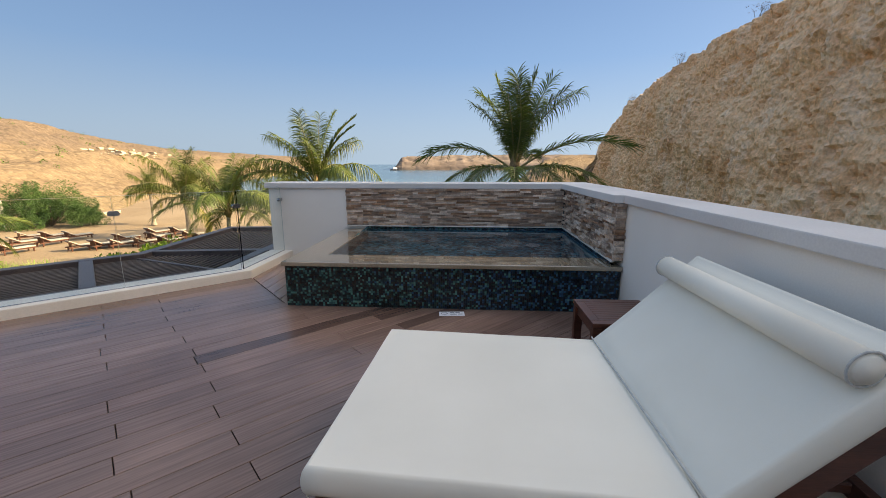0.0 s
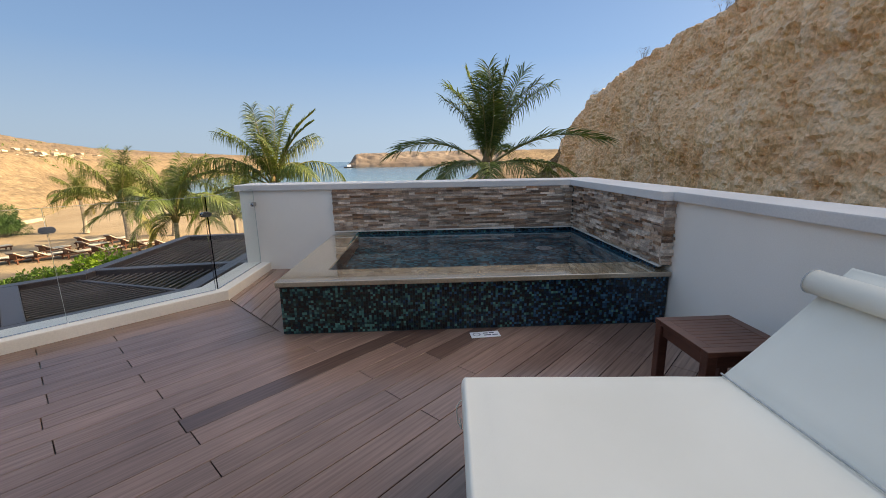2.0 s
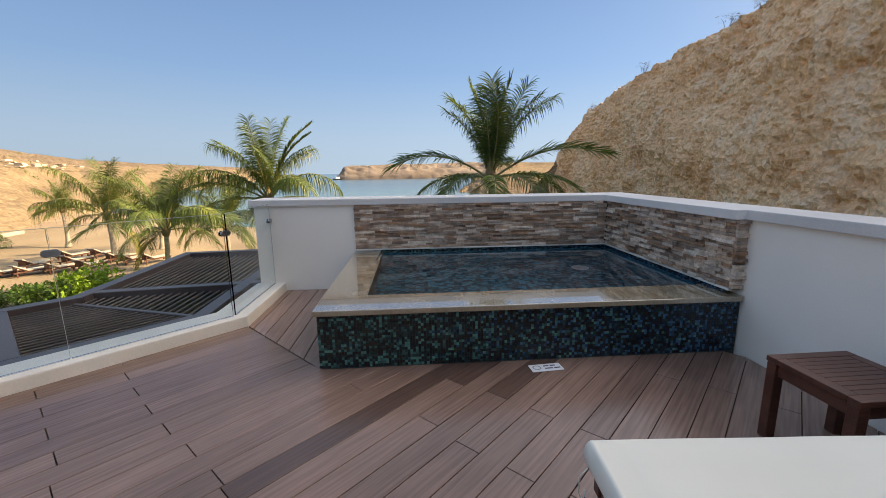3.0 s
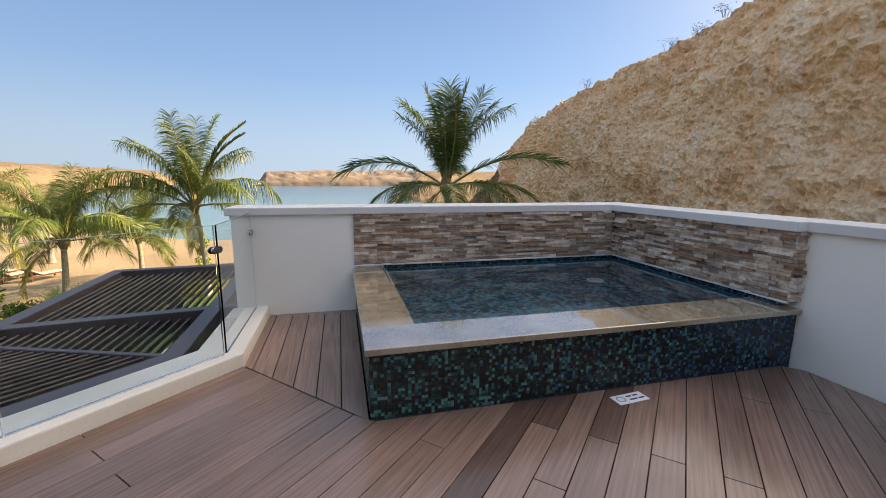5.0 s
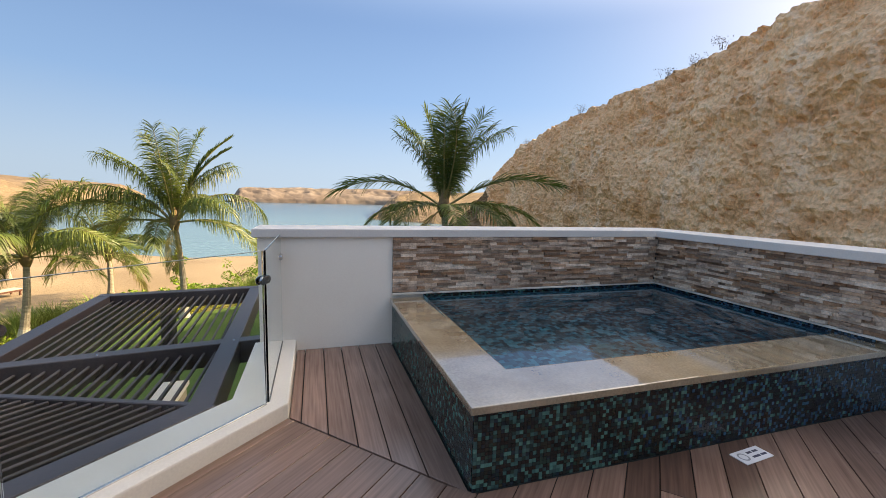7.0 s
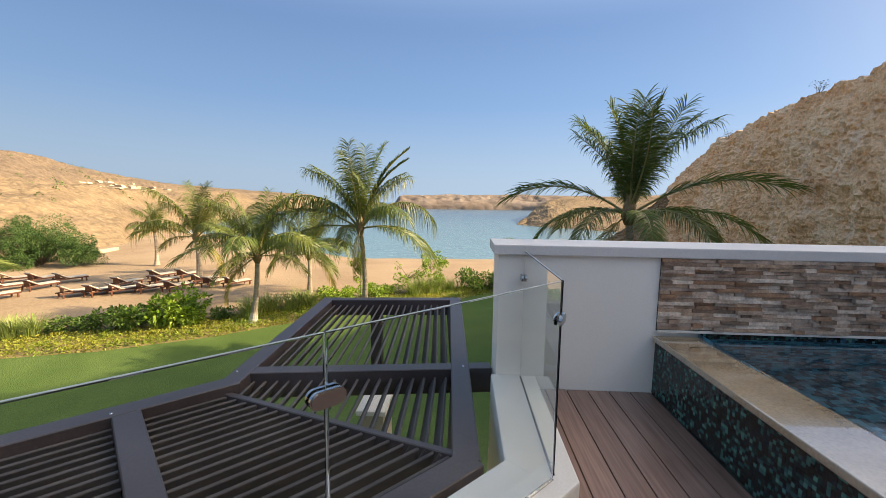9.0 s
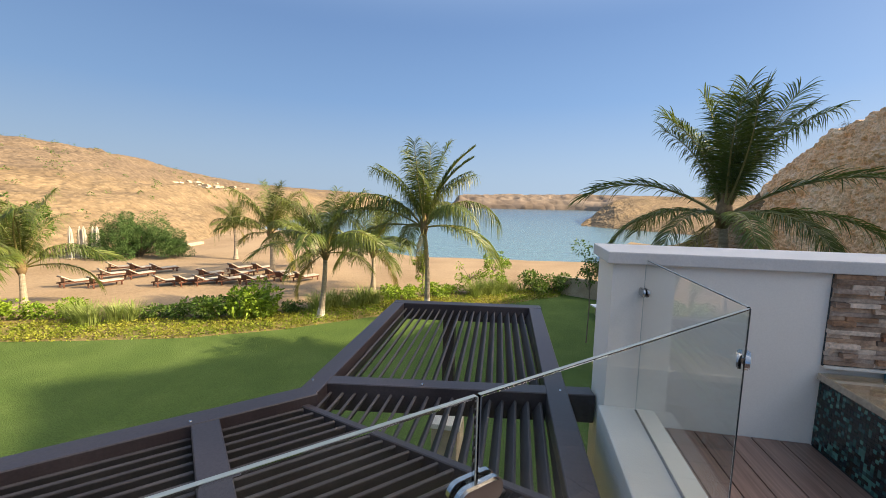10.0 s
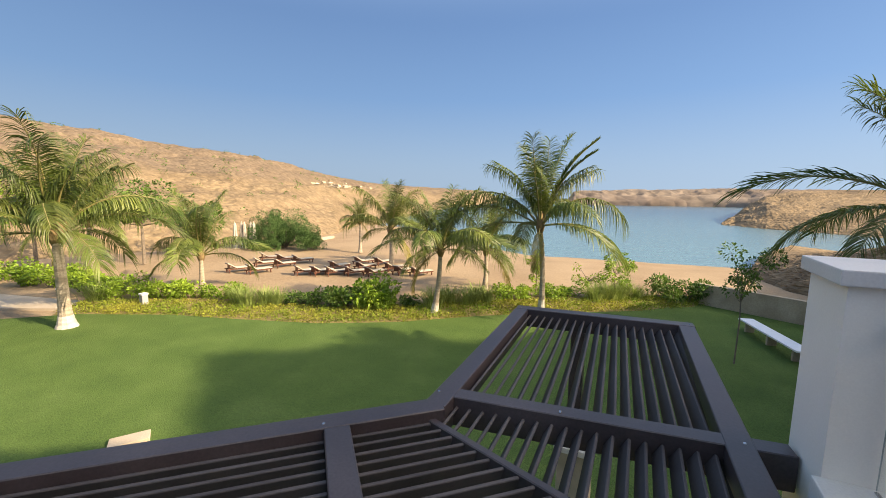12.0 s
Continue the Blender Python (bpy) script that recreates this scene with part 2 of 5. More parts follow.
M_GRASS = surface("ornamental_grass", (0.18, 0.25, 0.065), (0.31, 0.37, 0.12), 1.5, 0.6, 0.0, 30, fine=0.15, vary=0.3, per="island", spec=0.2)
M_COVER = surface("ground_cover_leaf", (0.15, 0.225, 0.03), (0.28, 0.275, 0.05), 0.7, 0.7, 0.0, 30, fine=0.2, vary=0.35, per="island", spec=0.2)
M_SOIL = surface("brown_soil", (0.17, 0.135, 0.045), (0.25, 0.19, 0.075), 1.5, 0.95, 0.8, 25, fine=0.3, depth=0.03)
M_TWIG = surface("grey_twig", (0.14, 0.11, 0.085), (0.22, 0.18, 0.14), 5, 0.9, 0.2, 30)
M_PLASTIC = surface("white_plastic", (0.74, 0.75, 0.78), (0.80, 0.81, 0.84), 5, 0.4, 0, 60, fine=0.02)
M_PRINT = surface("blue_black_print", (0.03, 0.035, 0.07), (0.04, 0.045, 0.09), 5, 0.5, 0, 60, fine=0.02)
M_LOGO = surface("grey_print", (0.28, 0.29, 0.32), (0.34, 0.35, 0.38), 5, 0.5, 0, 60, fine=0.02)
M_CLOTH = surface("cream_canvas", (0.40, 0.36, 0.30), (0.50, 0.46, 0.39), 3, 0.9, 0.1, 100, fine=0.04)
M_GARDENWALL_PALE = surface("pale_limestone", (0.42, 0.34, 0.23), (0.56, 0.47, 0.34), 0.9, 0.9, 0.5, 6, fine=0.15, depth=0.05)
M_GARDENWALL = surface("stained_garden_wall", (0.28, 0.22, 0.15), (0.46, 0.38, 0.28), 0.9, 0.9, 0.5, 18, fine=0.15, depth=0.02)


def rock(name, colours, layer_scale, mottle, pit, depth):
    """Weathered earth and conglomerate: layered colour, mottling and pitted relief."""
    m, n, l, b = nodes_of(name)
    pos = n.new("ShaderNodeNewGeometry").outputs["Position"]
    mp = n.new("ShaderNodeMapping")
    mp.inputs["Scale"].default_value = (0.35, 0.35, 1.6)
    l.new(pos, mp.inputs[0])
    layers = n.new("ShaderNodeTexNoise")
    layers.inputs["Scale"].default_value, layers.inputs["Detail"].default_value = layer_scale, 7
    layers.inputs["Roughness"].default_value = 0.62
    l.new(mp.outputs[0], layers.inputs["Vector"])
    ramp = n.new("ShaderNodeValToRGB")
    while len(ramp.color_ramp.elements) < len(colours):
        ramp.color_ramp.elements.new(0.5)
    for i, c in enumerate(colours):
        ramp.color_ramp.elements[i].position = 0.28 + 0.44 * i / (len(colours) - 1)
        ramp.color_ramp.elements[i].color = (*c, 1)
    l.new(layers.outputs["Fac"], ramp.inputs[0])
    cells = n.new("ShaderNodeTexVoronoi")
    cells.inputs["Scale"].default_value = pit
    warp = n.new("ShaderNodeTexNoise")
    warp.inputs["Scale"].default_value, warp.inputs["Detail"].default_value = mottle, 6
    l.new(pos, warp.inputs["Vector"])
    add = n.new("ShaderNodeVectorMath")
    add.operation = 'MULTIPLY_ADD'
    add.inputs[1].default_value = (0.5, 0.5, 0.5)
    l.new(warp.outputs["Color"], add.inputs[0])
    l.new(pos, add.inputs[2])
    l.new(add.outputs[0], cells.inputs["Vector"])
    stone = n.new("ShaderNodeMapRange")
    stone.inputs[3].default_value, stone.inputs[4].default_value = 0.78, 1.24
    l.new(warp.outputs["Fac"], stone.inputs[0])
    stone.inputs[1].default_value, stone.inputs[2].default_value = 0.3, 0.7
    tone = n.new("ShaderNodeHueSaturation")
    l.new(ramp.outputs[0], tone.inputs["Color"])
    split = n.new("ShaderNodeSeparateColor")
    l.new(cells.outputs["Color"], split.inputs[0])
    chip = n.new("ShaderNodeMapRange")
    chip.inputs[3].default_value, chip.inputs[4].default_value = 0.86, 1.16
    l.new(split.outputs[0], chip.inputs[0])
    both = n.new("ShaderNodeMath")
    both.operation = 'MULTIPLY'
    l.new(stone.outputs[0], both.inputs[0])
    l.new(chip.outputs[0], both.inputs[1])
    l.new(both.outputs[0], tone.inputs["Value"])
    l.new(tone.outputs[0], b.inputs["Base Color"])
    b.inputs["Roughness"].default_value, b.inputs["Specular IOR Level"].default_value = 0.95, 0.15
    mixh = n.new("ShaderNodeMath")
    mixh.operation = 'SUBTRACT'
    l.new(warp.outputs["Fac"], mixh.inputs[0])
    l.new(cells.outputs["Distance"], mixh.inputs[1])
    bp = n.new("ShaderNodeBump")
    bp.inputs["Strength"].default_value, bp.inputs["Distance"].default_value = 0.42, depth
    l.new(mixh.outputs[0], bp.inputs["Height"])
    l.new(bp.outputs[0], b.inputs["Normal"])
    return m


def cliff_material():
    """Pale gravelly earth: tan and orange beds, chalky streaks running down, dark pits between pebbles."""
    m, n, l, b = nodes_of("conglomerate_earth")
    pos = n.new("ShaderNodeNewGeometry").outputs["Position"]

    def noise_at(scale, detail, stretch, rough=0.6):
        mp = n.new("ShaderNodeMapping")
        mp.inputs["Scale"].default_value = stretch
        l.new(pos, mp.inputs[0])
        t = n.new("ShaderNodeTexNoise")
        t.inputs["Scale"].default_value, t.inputs["Detail"].default_value, t.inputs["Roughness"].default_value = scale, detail, rough
        l.new(mp.outputs[0], t.inputs["Vector"])
        return t.outputs["Fac"]

    def spread(src, a, b2, lo, hi):
        r = n.new("ShaderNodeMapRange")
        for i, v in enumerate((a, b2, lo, hi)):
            r.inputs[i + 1].default_value = v
        l.new(src, r.inputs[0])
        return r.outputs[0]

    def mix(fac, a, c):
        x = n.new("ShaderNodeMix")
        x.data_type = 'RGBA'
        l.new(fac, x.inputs[0])
        l.new(a, x.inputs[6])
        if isinstance(c, tuple):
            x.inputs[7].default_value = (*c, 1)
        else:
            l.new(c, x.inputs[7])
        return x.outputs[2]

    ramp = n.new("ShaderNodeValToRGB")
    # tones lifted to stand in for light missing on the shaded face
    tones_ = ((0.28, (0.55, 0.29, 0.13)), (0.42, (0.80, 0.485, 0.275)), (0.54, (0.90, 0.605, 0.375)), (0.70, (0.93, 0.70, 0.475)))
    while len(ramp.color_ramp.elements) < len(tones_):
        ramp.color_ramp.elements.new(0.5)
    for e, (at, c) in zip(ramp.color_ramp.elements, tones_):
        e.position, e.color = at, (*c, 1)
    l.new(noise_at(0.9, 8, (0.8, 0.8, 1.3), 0.68), ramp.inputs[0])
    chalk = noise_at(1.5, 7, (1.0, 1.0, 0.28), 0.66)
    col = mix(spread(chalk, 0.52, 0.70, 0.0, 0.75), ramp.outputs[0], (0.92, 0.74, 0.57))
    cells = n.new("ShaderNodeTexVoronoi")
    cells.inputs["Scale"].default_value, cells.inputs["Randomness"].default_value = 11.0, 1.0
    warp = n.new("ShaderNodeVectorMath")
    warp.operation = 'MULTIPLY_ADD'
    warp.inputs[1].default_value = (0.25, 0.25, 0.25)
    wob = n.new("ShaderNodeTexNoise")
    wob.inputs["Scale"].default_value, wob.inputs["Detail"].default_value = 5.0, 5
    l.new(pos, wob.inputs["Vector"])
    l.new(wob.outputs["Color"], warp.inputs[0])
    l.new(pos, warp.inputs[2])
    l.new(warp.outputs[0], cells.inputs["Vector"])
    fine = noise_at(16.0, 6, (1, 1, 0.8), 0.65)
    tone = n.new("ShaderNodeHueSaturation")
    l.new(col, tone.inputs["Color"])
    l.new(spread(fine, 0.3, 0.7, 0.70, 1.24), tone.inputs["Value"])
    l.new(tone.outputs[0], b.inputs["Base Color"])
    b.inputs["Roughness"].default_value, b.inputs["Specular IOR Level"].default_value = 0.95, 0.1
    grit = n.new("ShaderNodeMath")
    grit.operation = 'MULTIPLY_ADD'
    grit.inputs[1].default_value = -0.55
    l.new(cells.outputs["Distance"], grit.inputs[0])
    l.new(fine, grit.inputs[2])
    bp = n.new("ShaderNodeBump")
    bp.inputs["Strength"].default_value, bp.inputs["Distance"].default_value = 0.55, 0.14
    l.new(grit.outputs[0], bp.inputs["Height"])
    l.new(bp.outputs[0], b.inputs["Normal"])
    return m


M_CLIFF = cliff_material()
M_HILL = rock("desert_rock", [(0.105, 0.073, 0.047), (0.180, 0.130, 0.080), (0.232, 0.169, 0.103), (0.172, 0.125, 0.079), (0.28, 0.214, 0.142)], 0.10, 1.1, 1.6, 0.5)


def varnish(m):
    """Browner desert varnish over the upper slope."""
    n, l = m.node_tree.nodes, m.node_tree.links
    pos = n.new("ShaderNodeNewGeometry").outputs["Position"]
    sep = n.new("ShaderNodeSeparateXYZ")
    l.new(pos, sep.inputs[0])
    nz = n.new("ShaderNodeTexNoise")
    nz.inputs["Scale"].default_value, nz.inputs["Detail"].default_value = 0.06, 6
    l.new(pos, nz.inputs["Vector"])
    at = n.new("ShaderNodeMath")
    at.operation = 'MULTIPLY_ADD'
    at.inputs[1].default_value = 12.0
    l.new(nz.outputs["Fac"], at.inputs[0])
    l.new(sep.outputs["Z"], at.inputs[2])
    r = n.new("ShaderNodeMapRange")
    r.inputs[1].default_value, r.inputs[2].default_value, r.inputs[4].default_value = 9.5, 12.0, 0.75
    l.new(at.outputs[0], r.inputs[0])
    tone = next(x for x in n if x.bl_idname == "ShaderNodeHueSaturation")
    old = tone.inputs["Color"].links[0].from_socket
    x = n.new("ShaderNodeMix")
    x.data_type = 'RGBA'
    l.new(r.outputs[0], x.inputs[0])
    l.new(old, x.inputs[6])
    x.inputs[7].default_value = (0.155, 0.116, 0.084, 1)
    l.new(x.outputs[2], tone.inputs["Color"])


varnish(M_HILL)
M_FAR = rock("far_rock", [(0.111, 0.089, 0.076), (0.17, 0.132, 0.106), (0.212, 0.17, 0.136), (0.153, 0.126, 0.106)], 0.04, 0.08, 0.1, 3.0)


def sea_material():
    m, n, l, b = nodes_of("sea_water")
    geo = n.new("ShaderNodeNewGeometry")
    sep = n.new("ShaderNodeSeparateXYZ")
    l.new(geo.outputs["Position"], sep.inputs[0])
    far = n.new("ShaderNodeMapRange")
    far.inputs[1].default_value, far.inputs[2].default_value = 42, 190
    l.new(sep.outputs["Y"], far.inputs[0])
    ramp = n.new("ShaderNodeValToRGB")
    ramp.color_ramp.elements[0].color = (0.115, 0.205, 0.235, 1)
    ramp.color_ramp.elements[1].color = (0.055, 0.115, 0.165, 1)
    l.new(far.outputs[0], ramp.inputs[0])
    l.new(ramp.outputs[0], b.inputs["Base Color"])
    b.inputs["Roughness"].default_value, b.inputs["IOR"].default_value = 0.22, 1.33
    nz = n.new("ShaderNodeTexNoise")
    nz.inputs["Scale"].default_value, nz.inputs["Detail"].default_value = 0.7, 5
    mp = n.new("ShaderNodeMapping")
    mp.inputs["Scale"].default_value = (0.4, 1, 1)
    l.new(geo.outputs["Position"], mp.inputs[0])
    l.new(mp.outputs[0], nz.inputs["Vector"])
    bp = n.new("ShaderNodeBump")
    bp.inputs["Strength"].default_value, bp.inputs["Distance"].default_value = 0.35, 0.25
    l.new(nz.outputs["Fac"], bp.inputs["Height"])
    l.new(bp.outputs[0], b.inputs["Normal"])
    return m


def basin_material():
    """Small dark teal tiles with joints, for the inside of the pool."""
    m, n, l, b = nodes_of("basin_mosaic")
    pos = n.new("ShaderNodeNewGeometry").outputs["Position"]
    sn = n.new("ShaderNodeVectorMath")
    sn.operation = 'SNAP'
    sn.inputs[1].default_value = (0.04, 0.04, 0.04)
    l.new(pos, sn.inputs[0])
    wh = n.new("ShaderNodeTexWhiteNoise")
    l.new(sn.outputs[0], wh.inputs["Vector"])
    ramp = n.new("ShaderNodeValToRGB")
    ramp.color_ramp.elements[0].color = (0.010, 0.075, 0.12, 1)
    ramp.color_ramp.elements[1].color = (0.06, 0.40, 0.56, 1)
    ramp.color_ramp.elements[0].position = 0.3
    l.new(wh.outputs["Value"], ramp.inputs[0])
    l.new(ramp.outputs[0], b.inputs["Base Color"])
    b.inputs["Roughness"].default_value = 0.3
    return m


M_SEA = sea_material()
M_BASIN = basin_material()


# ---- helpers for meshes ----
def mesh_from(name, verts, faces, material, smooth=False):
    me = bpy.data.meshes.new(name)
    me.from_pydata(verts, [], faces)
    me.materials.append(material)
    if smooth:
        me.polygons.foreach_set("use_smooth", [True] * len(me.polygons))
    me.update()
    return me


def part(name, bm, material, parent=None, label="", smooth=False):
    """Links a bmesh, or a ready mesh, as one object under a thing or a part."""
    if isinstance(bm, bpy.types.Mesh):
        me = bm
    else:
        me = bpy.data.meshes.new(name)
        bm.to_mesh(me)
        bm.free()
        me.materials.append(material)
        if smooth:
            me.polygons.foreach_set("use_smooth", [True] * len(me.polygons))
    ob = new(name, me)
    if parent is not None:
        ob.parent = parent
    if label:
        ob["label"] = label
    return ob


def thing(name, at, label, category, group="", kind=""):
    ob = new(name)
    ob.matrix_basis = at if isinstance(at, Matrix) else Matrix.Translation(at)
    return tagged(ob, label, category, group, kind)


def box(x0, y0, z0, x1, y1, z1, bevel=0.0, seg=2, m=None):
    bm = bmesh.new()
    bmesh.ops.create_cube(bm, size=1)
    for v in bm.verts:
        v.co = Vector((x0 + (v.co.x + .5) * (x1 - x0), y0 + (v.co.y + .5) * (y1 - y0), z0 + (v.co.z + .5) * (z1 - z0)))
    if bevel:
        bmesh.ops.bevel(bm, geom=bm.edges[:], offset=bevel, segments=seg, profile=0.6, affect='EDGES')
    if m is not None:
        bm.transform(m)
    return bm


def prism(points, z0, z1, bevel=0.0, seg=2):
    """A flat-topped solid over a plan outline."""
    bm = bmesh.new()
    lo = [bm.verts.new((x, y, z0)) for x, y in points]
    hi = [bm.verts.new((x, y, z1)) for x, y in points]
    n = len(points)
    bm.faces.new(hi)
    bm.faces.new(lo[::-1])
    for i in range(n):
        bm.faces.new((lo[i], lo[(i + 1) % n], hi[(i + 1) % n], hi[i]))
    bmesh.ops.recalc_face_normals(bm, faces=bm.faces)
    if bevel:
        bmesh.ops.bevel(bm, geom=bm.edges[:], offset=bevel, segments=seg, profile=0.6, affect='EDGES')
    return bm


def beam(a, b, width, z0, z1, bevel=0.006):
    """A straight bar in plan from a to b."""
    a, b = Vector(a), Vector(b)
    s = (b - a).normalized()
    q = Vector((-s.y, s.x)) * width / 2
    return prism([a - q, b - q, b + q, a + q], z0, z1, bevel, 1)


def tube(points, radii, sides=8, cap=True):
    """A tapered tube along points; verts and faces for mesh_from."""
    verts, faces = [], []
    for i, p in enumerate(points):
        p = Vector(p)
        a = Vector(points[max(i - 1, 0)])
        c = Vector(points[min(i + 1, len(points) - 1)])
        t = (c - a).normalized()
        u = t.cross(Vector((0.3, 1, 0.1))).normalized()
        w = t.cross(u)
        for k in range(sides):
            g = 2 * math.pi * k / sides
            verts.append(tuple(p + (u * math.cos(g) + w * math.sin(g)) * radii[i]))
    for i in range(len(points) - 1):
        for k in range(sides):
            k2 = (k + 1) % sides
            faces.append((i * sides + k, i * sides + k2, (i + 1) * sides + k2, (i + 1) * sides + k))
    if cap:
        faces.append(tuple(range(sides))[::-1])
        faces.append(tuple((len(points) - 1) * sides + k for k in range(sides)))
    return verts, faces


def hash_noise(p, seed=0):
    """Smooth value noise in three dimensions for an array of points."""
    p = np.asarray(p, float)
    i = np.floor(p).astype(np.int64)
    f = p - i
    f = f * f * (3 - 2 * f)
    out = np.zeros(len(p))
    for dx in (0, 1):
        for dy in (0, 1):
            for dz in (0, 1):
                h = (i[:, 0] + dx) * 374761393 + (i[:, 1] + dy) * 668265263 + (i[:, 2] + dz) * 2147483647 + seed * 974634777
                h = (h ^ (h >> 13)) * 1274126177 & 0xffffffff
                h = (h ^ (h >> 16)) & 0xffff
                w = (f[:, 0] if dx else 1 - f[:, 0]) * (f[:, 1] if dy else 1 - f[:, 1]) * (f[:, 2] if dz else 1 - f[:, 2])
                out += w * h / 65535.0
    return out


def fbm(p, octaves=5, seed=0, gain=0.5):
    p = np.asarray(p, float)
    total, amp, size = np.zeros(len(p)), 1.0, 0.0
    for o in range(octaves):
        total += amp * (hash_noise(p * 2 ** o, seed + o) * 2 - 1)
        size += amp
        amp *= gain
    return total / size


def grid_mesh(name, pts, nu, nv, material, smooth=True):
    faces = [(a * nv + b, (a + 1) * nv + b, (a + 1) * nv + b + 1, a * nv + b + 1) for a in range(nu - 1) for b in range(nv - 1)]
    return mesh_from(name, [tuple(p) for p in pts], faces, material, smooth)


# ---- ground, sea and hills ----
LAWN_Z, SEA_Z = -3.57, -4.6


def ground_sheet():
    """One sheet from the garden to the horizon: level sand, falling under the sea."""
    r = np.concatenate([np.linspace(0.5, 70, 90), np.geomspace(74, 3600, 40)])
    a = np.linspace(0, 2 * np.pi, 121)
    rr, aa = np.meshgrid(r, a, indexing="ij")
    x, y = (rr * np.sin(aa)).ravel() - 5, (rr * np.cos(aa)).ravel() + 5
    shore = 40 + 2.0 * np.sin(x * 0.06) + 0.85 * np.clip(-13 - x, 0, 30)
    fall = np.clip((y - shore + 14) / 26, 0, 3)
    flat = np.column_stack([x * 0.35, y * 0.35, 0 * x])
    z = LAWN_Z - 0.06 - 1.75 * fall ** 1.3 + 0.07 * fbm(flat, 3, 3) * (rr.ravel() > 15)
    return grid_mesh("ground", np.column_stack([x, y, z]), len(r), len(a), M_SAND)


tagged(part("ground", ground_sheet(), None), "pale tan beach sand running down to the sea", "sand", kind="structure")
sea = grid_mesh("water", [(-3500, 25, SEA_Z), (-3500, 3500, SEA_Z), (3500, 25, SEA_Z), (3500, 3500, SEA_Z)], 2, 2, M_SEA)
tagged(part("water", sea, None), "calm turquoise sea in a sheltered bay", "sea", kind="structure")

LAWN = [(-34, -8), (-29, 0), (-25.5, 4.5), (-22.6, 7.4), (-19.2, 9.2), (-16, 10.2), (-13.2, 11.2), (-10.6, 12.8), (-8, 15.2), (-5, 17.4), (-2, 19.4), (0.5, 22.25), (4.2, 20.25), (8.8, 17.75), (9, 12), (9, -14), (-30, -14)]
tagged(part("lawn", prism(LAWN, LAWN_Z - 0.2, LAWN_Z), M_LAWN), "smooth mown green lawn, partly in shade", "lawn", kind="structure")


def ridge_mesh(name, stations, nu, nv, material, rough, seed, power=0.7, back=1.6, floor=-6.0):
    """A hill from stations of (bearing, distance of foot, distance of ridge, elevation of ridge), seen from the terrace."""
    st = np.array(stations, float)
    u = np.linspace(0, 1, nu)
    k = np.linspace(0, 1, len(st))
    az, foot, top, el = (np.interp(u, k, st[:, c]) for c in range(4))
    pts = []
    for i in range(nu):
        hz = 1.4 + top[i] * math.tan(radians(el[i]))
        for v in np.linspace(0, 1.35, nv):
            d = foot[i] + (top[i] - foot[i]) * v if v <= 1 else top[i] * (1 + (v - 1) * back)
            z = floor + (hz - floor) * min(v, 1) ** power if v <= 1 else hz - (v - 1) * (abs(hz) * 1.5 + 6)
            pts.append((d * math.sin(radians(az[i])), d * math.cos(radians(az[i])), z))
    pts = np.array(pts)
    v = np.tile(np.linspace(0, 1.35, nv), nu)
    amp = np.clip(v * 3.0, 0, 1) * np.clip((1.15 - v) * 3, 0.35, 1)
    scale = rough * 9
    q = pts / scale
    q[:, 2] *= 2.5
    n1 = fbm(q, 5, seed)
    ledge = np.sin(pts[:, 2] * 2.2 / max(rough, 0.3) + 4 * fbm(pts / (scale * 2), 2, seed + 9)) * 0.22
    ridged = 1 - 2 * np.abs(fbm(q * 2.3, 5, seed + 17))
    pts[:, 2] += rough * amp * (n1 * 0.9 + ridged * 0.6 + ledge * 1.0)
    return grid_mesh(name, pts, nu, nv, material, True)


hill = ridge_mesh("backdrop", [(-112, 46, 105, 8.5), (-92, 43, 110, 8.2), (-73, 42, 115, 6.7), (-64, 42, 122, 5.55), (-55, 43, 128, 4.85), (-50, 45, 140, 4.1), (-43, 50, 175, 2.5),
                               (-38, 74, 235, 1.75), (-33, 108, 330, 1.35), (-27, 190, 430, 1.05), (-21, 330, 480, 0.8), (-18.8, 420, 450, -0.3)], 420, 130, M_HILL, 1.5, 11, 0.62)
tagged(part("backdrop_hill", hill, None), "sunlit ochre desert hill with rock ledges beyond the beach", "hill", kind="structure")
far = ridge_mesh("backdrop", [(-10.2, 392, 400, -0.5), (-9.2, 390, 420, 0.75), (-5.5, 388, 430, 1.05), (0, 392, 440, 1.15), (4, 400, 450, 1.0), (8, 405, 450, 1.2), (14, 400, 450, 1.1), (24, 380, 440, 0.9), (34, 360, 440, 0.9)], 220, 40, M_FAR, 3.0, 23, 0.4)
tagged(part("backdrop_headland", far, None), "low hazy rock headland across the bay", "headland", kind="structure")
near = ridge_mesh("backdrop", [(6.8, 119, 120, -3.2), (7.0, 116, 121, -2.7), (7.6, 114, 126, -2.2), (8.3, 112, 132, -1.8), (9.0, 110, 140, -1.0), (9.8, 108, 148, -0.3), (11.0, 106, 156, 0.45), (13, 104, 164, 0.95), (16, 100, 170, 1.1), (20, 96, 172, 1.1), (30, 88, 172, 1.6), (44, 80, 160, 2.0)], 200, 56, M_HILL, 0.7, 31, 0.6)
tagged(part("backdrop_point", near, None), "layered tan rock point reaching into the sea", "headland", kind="structure")

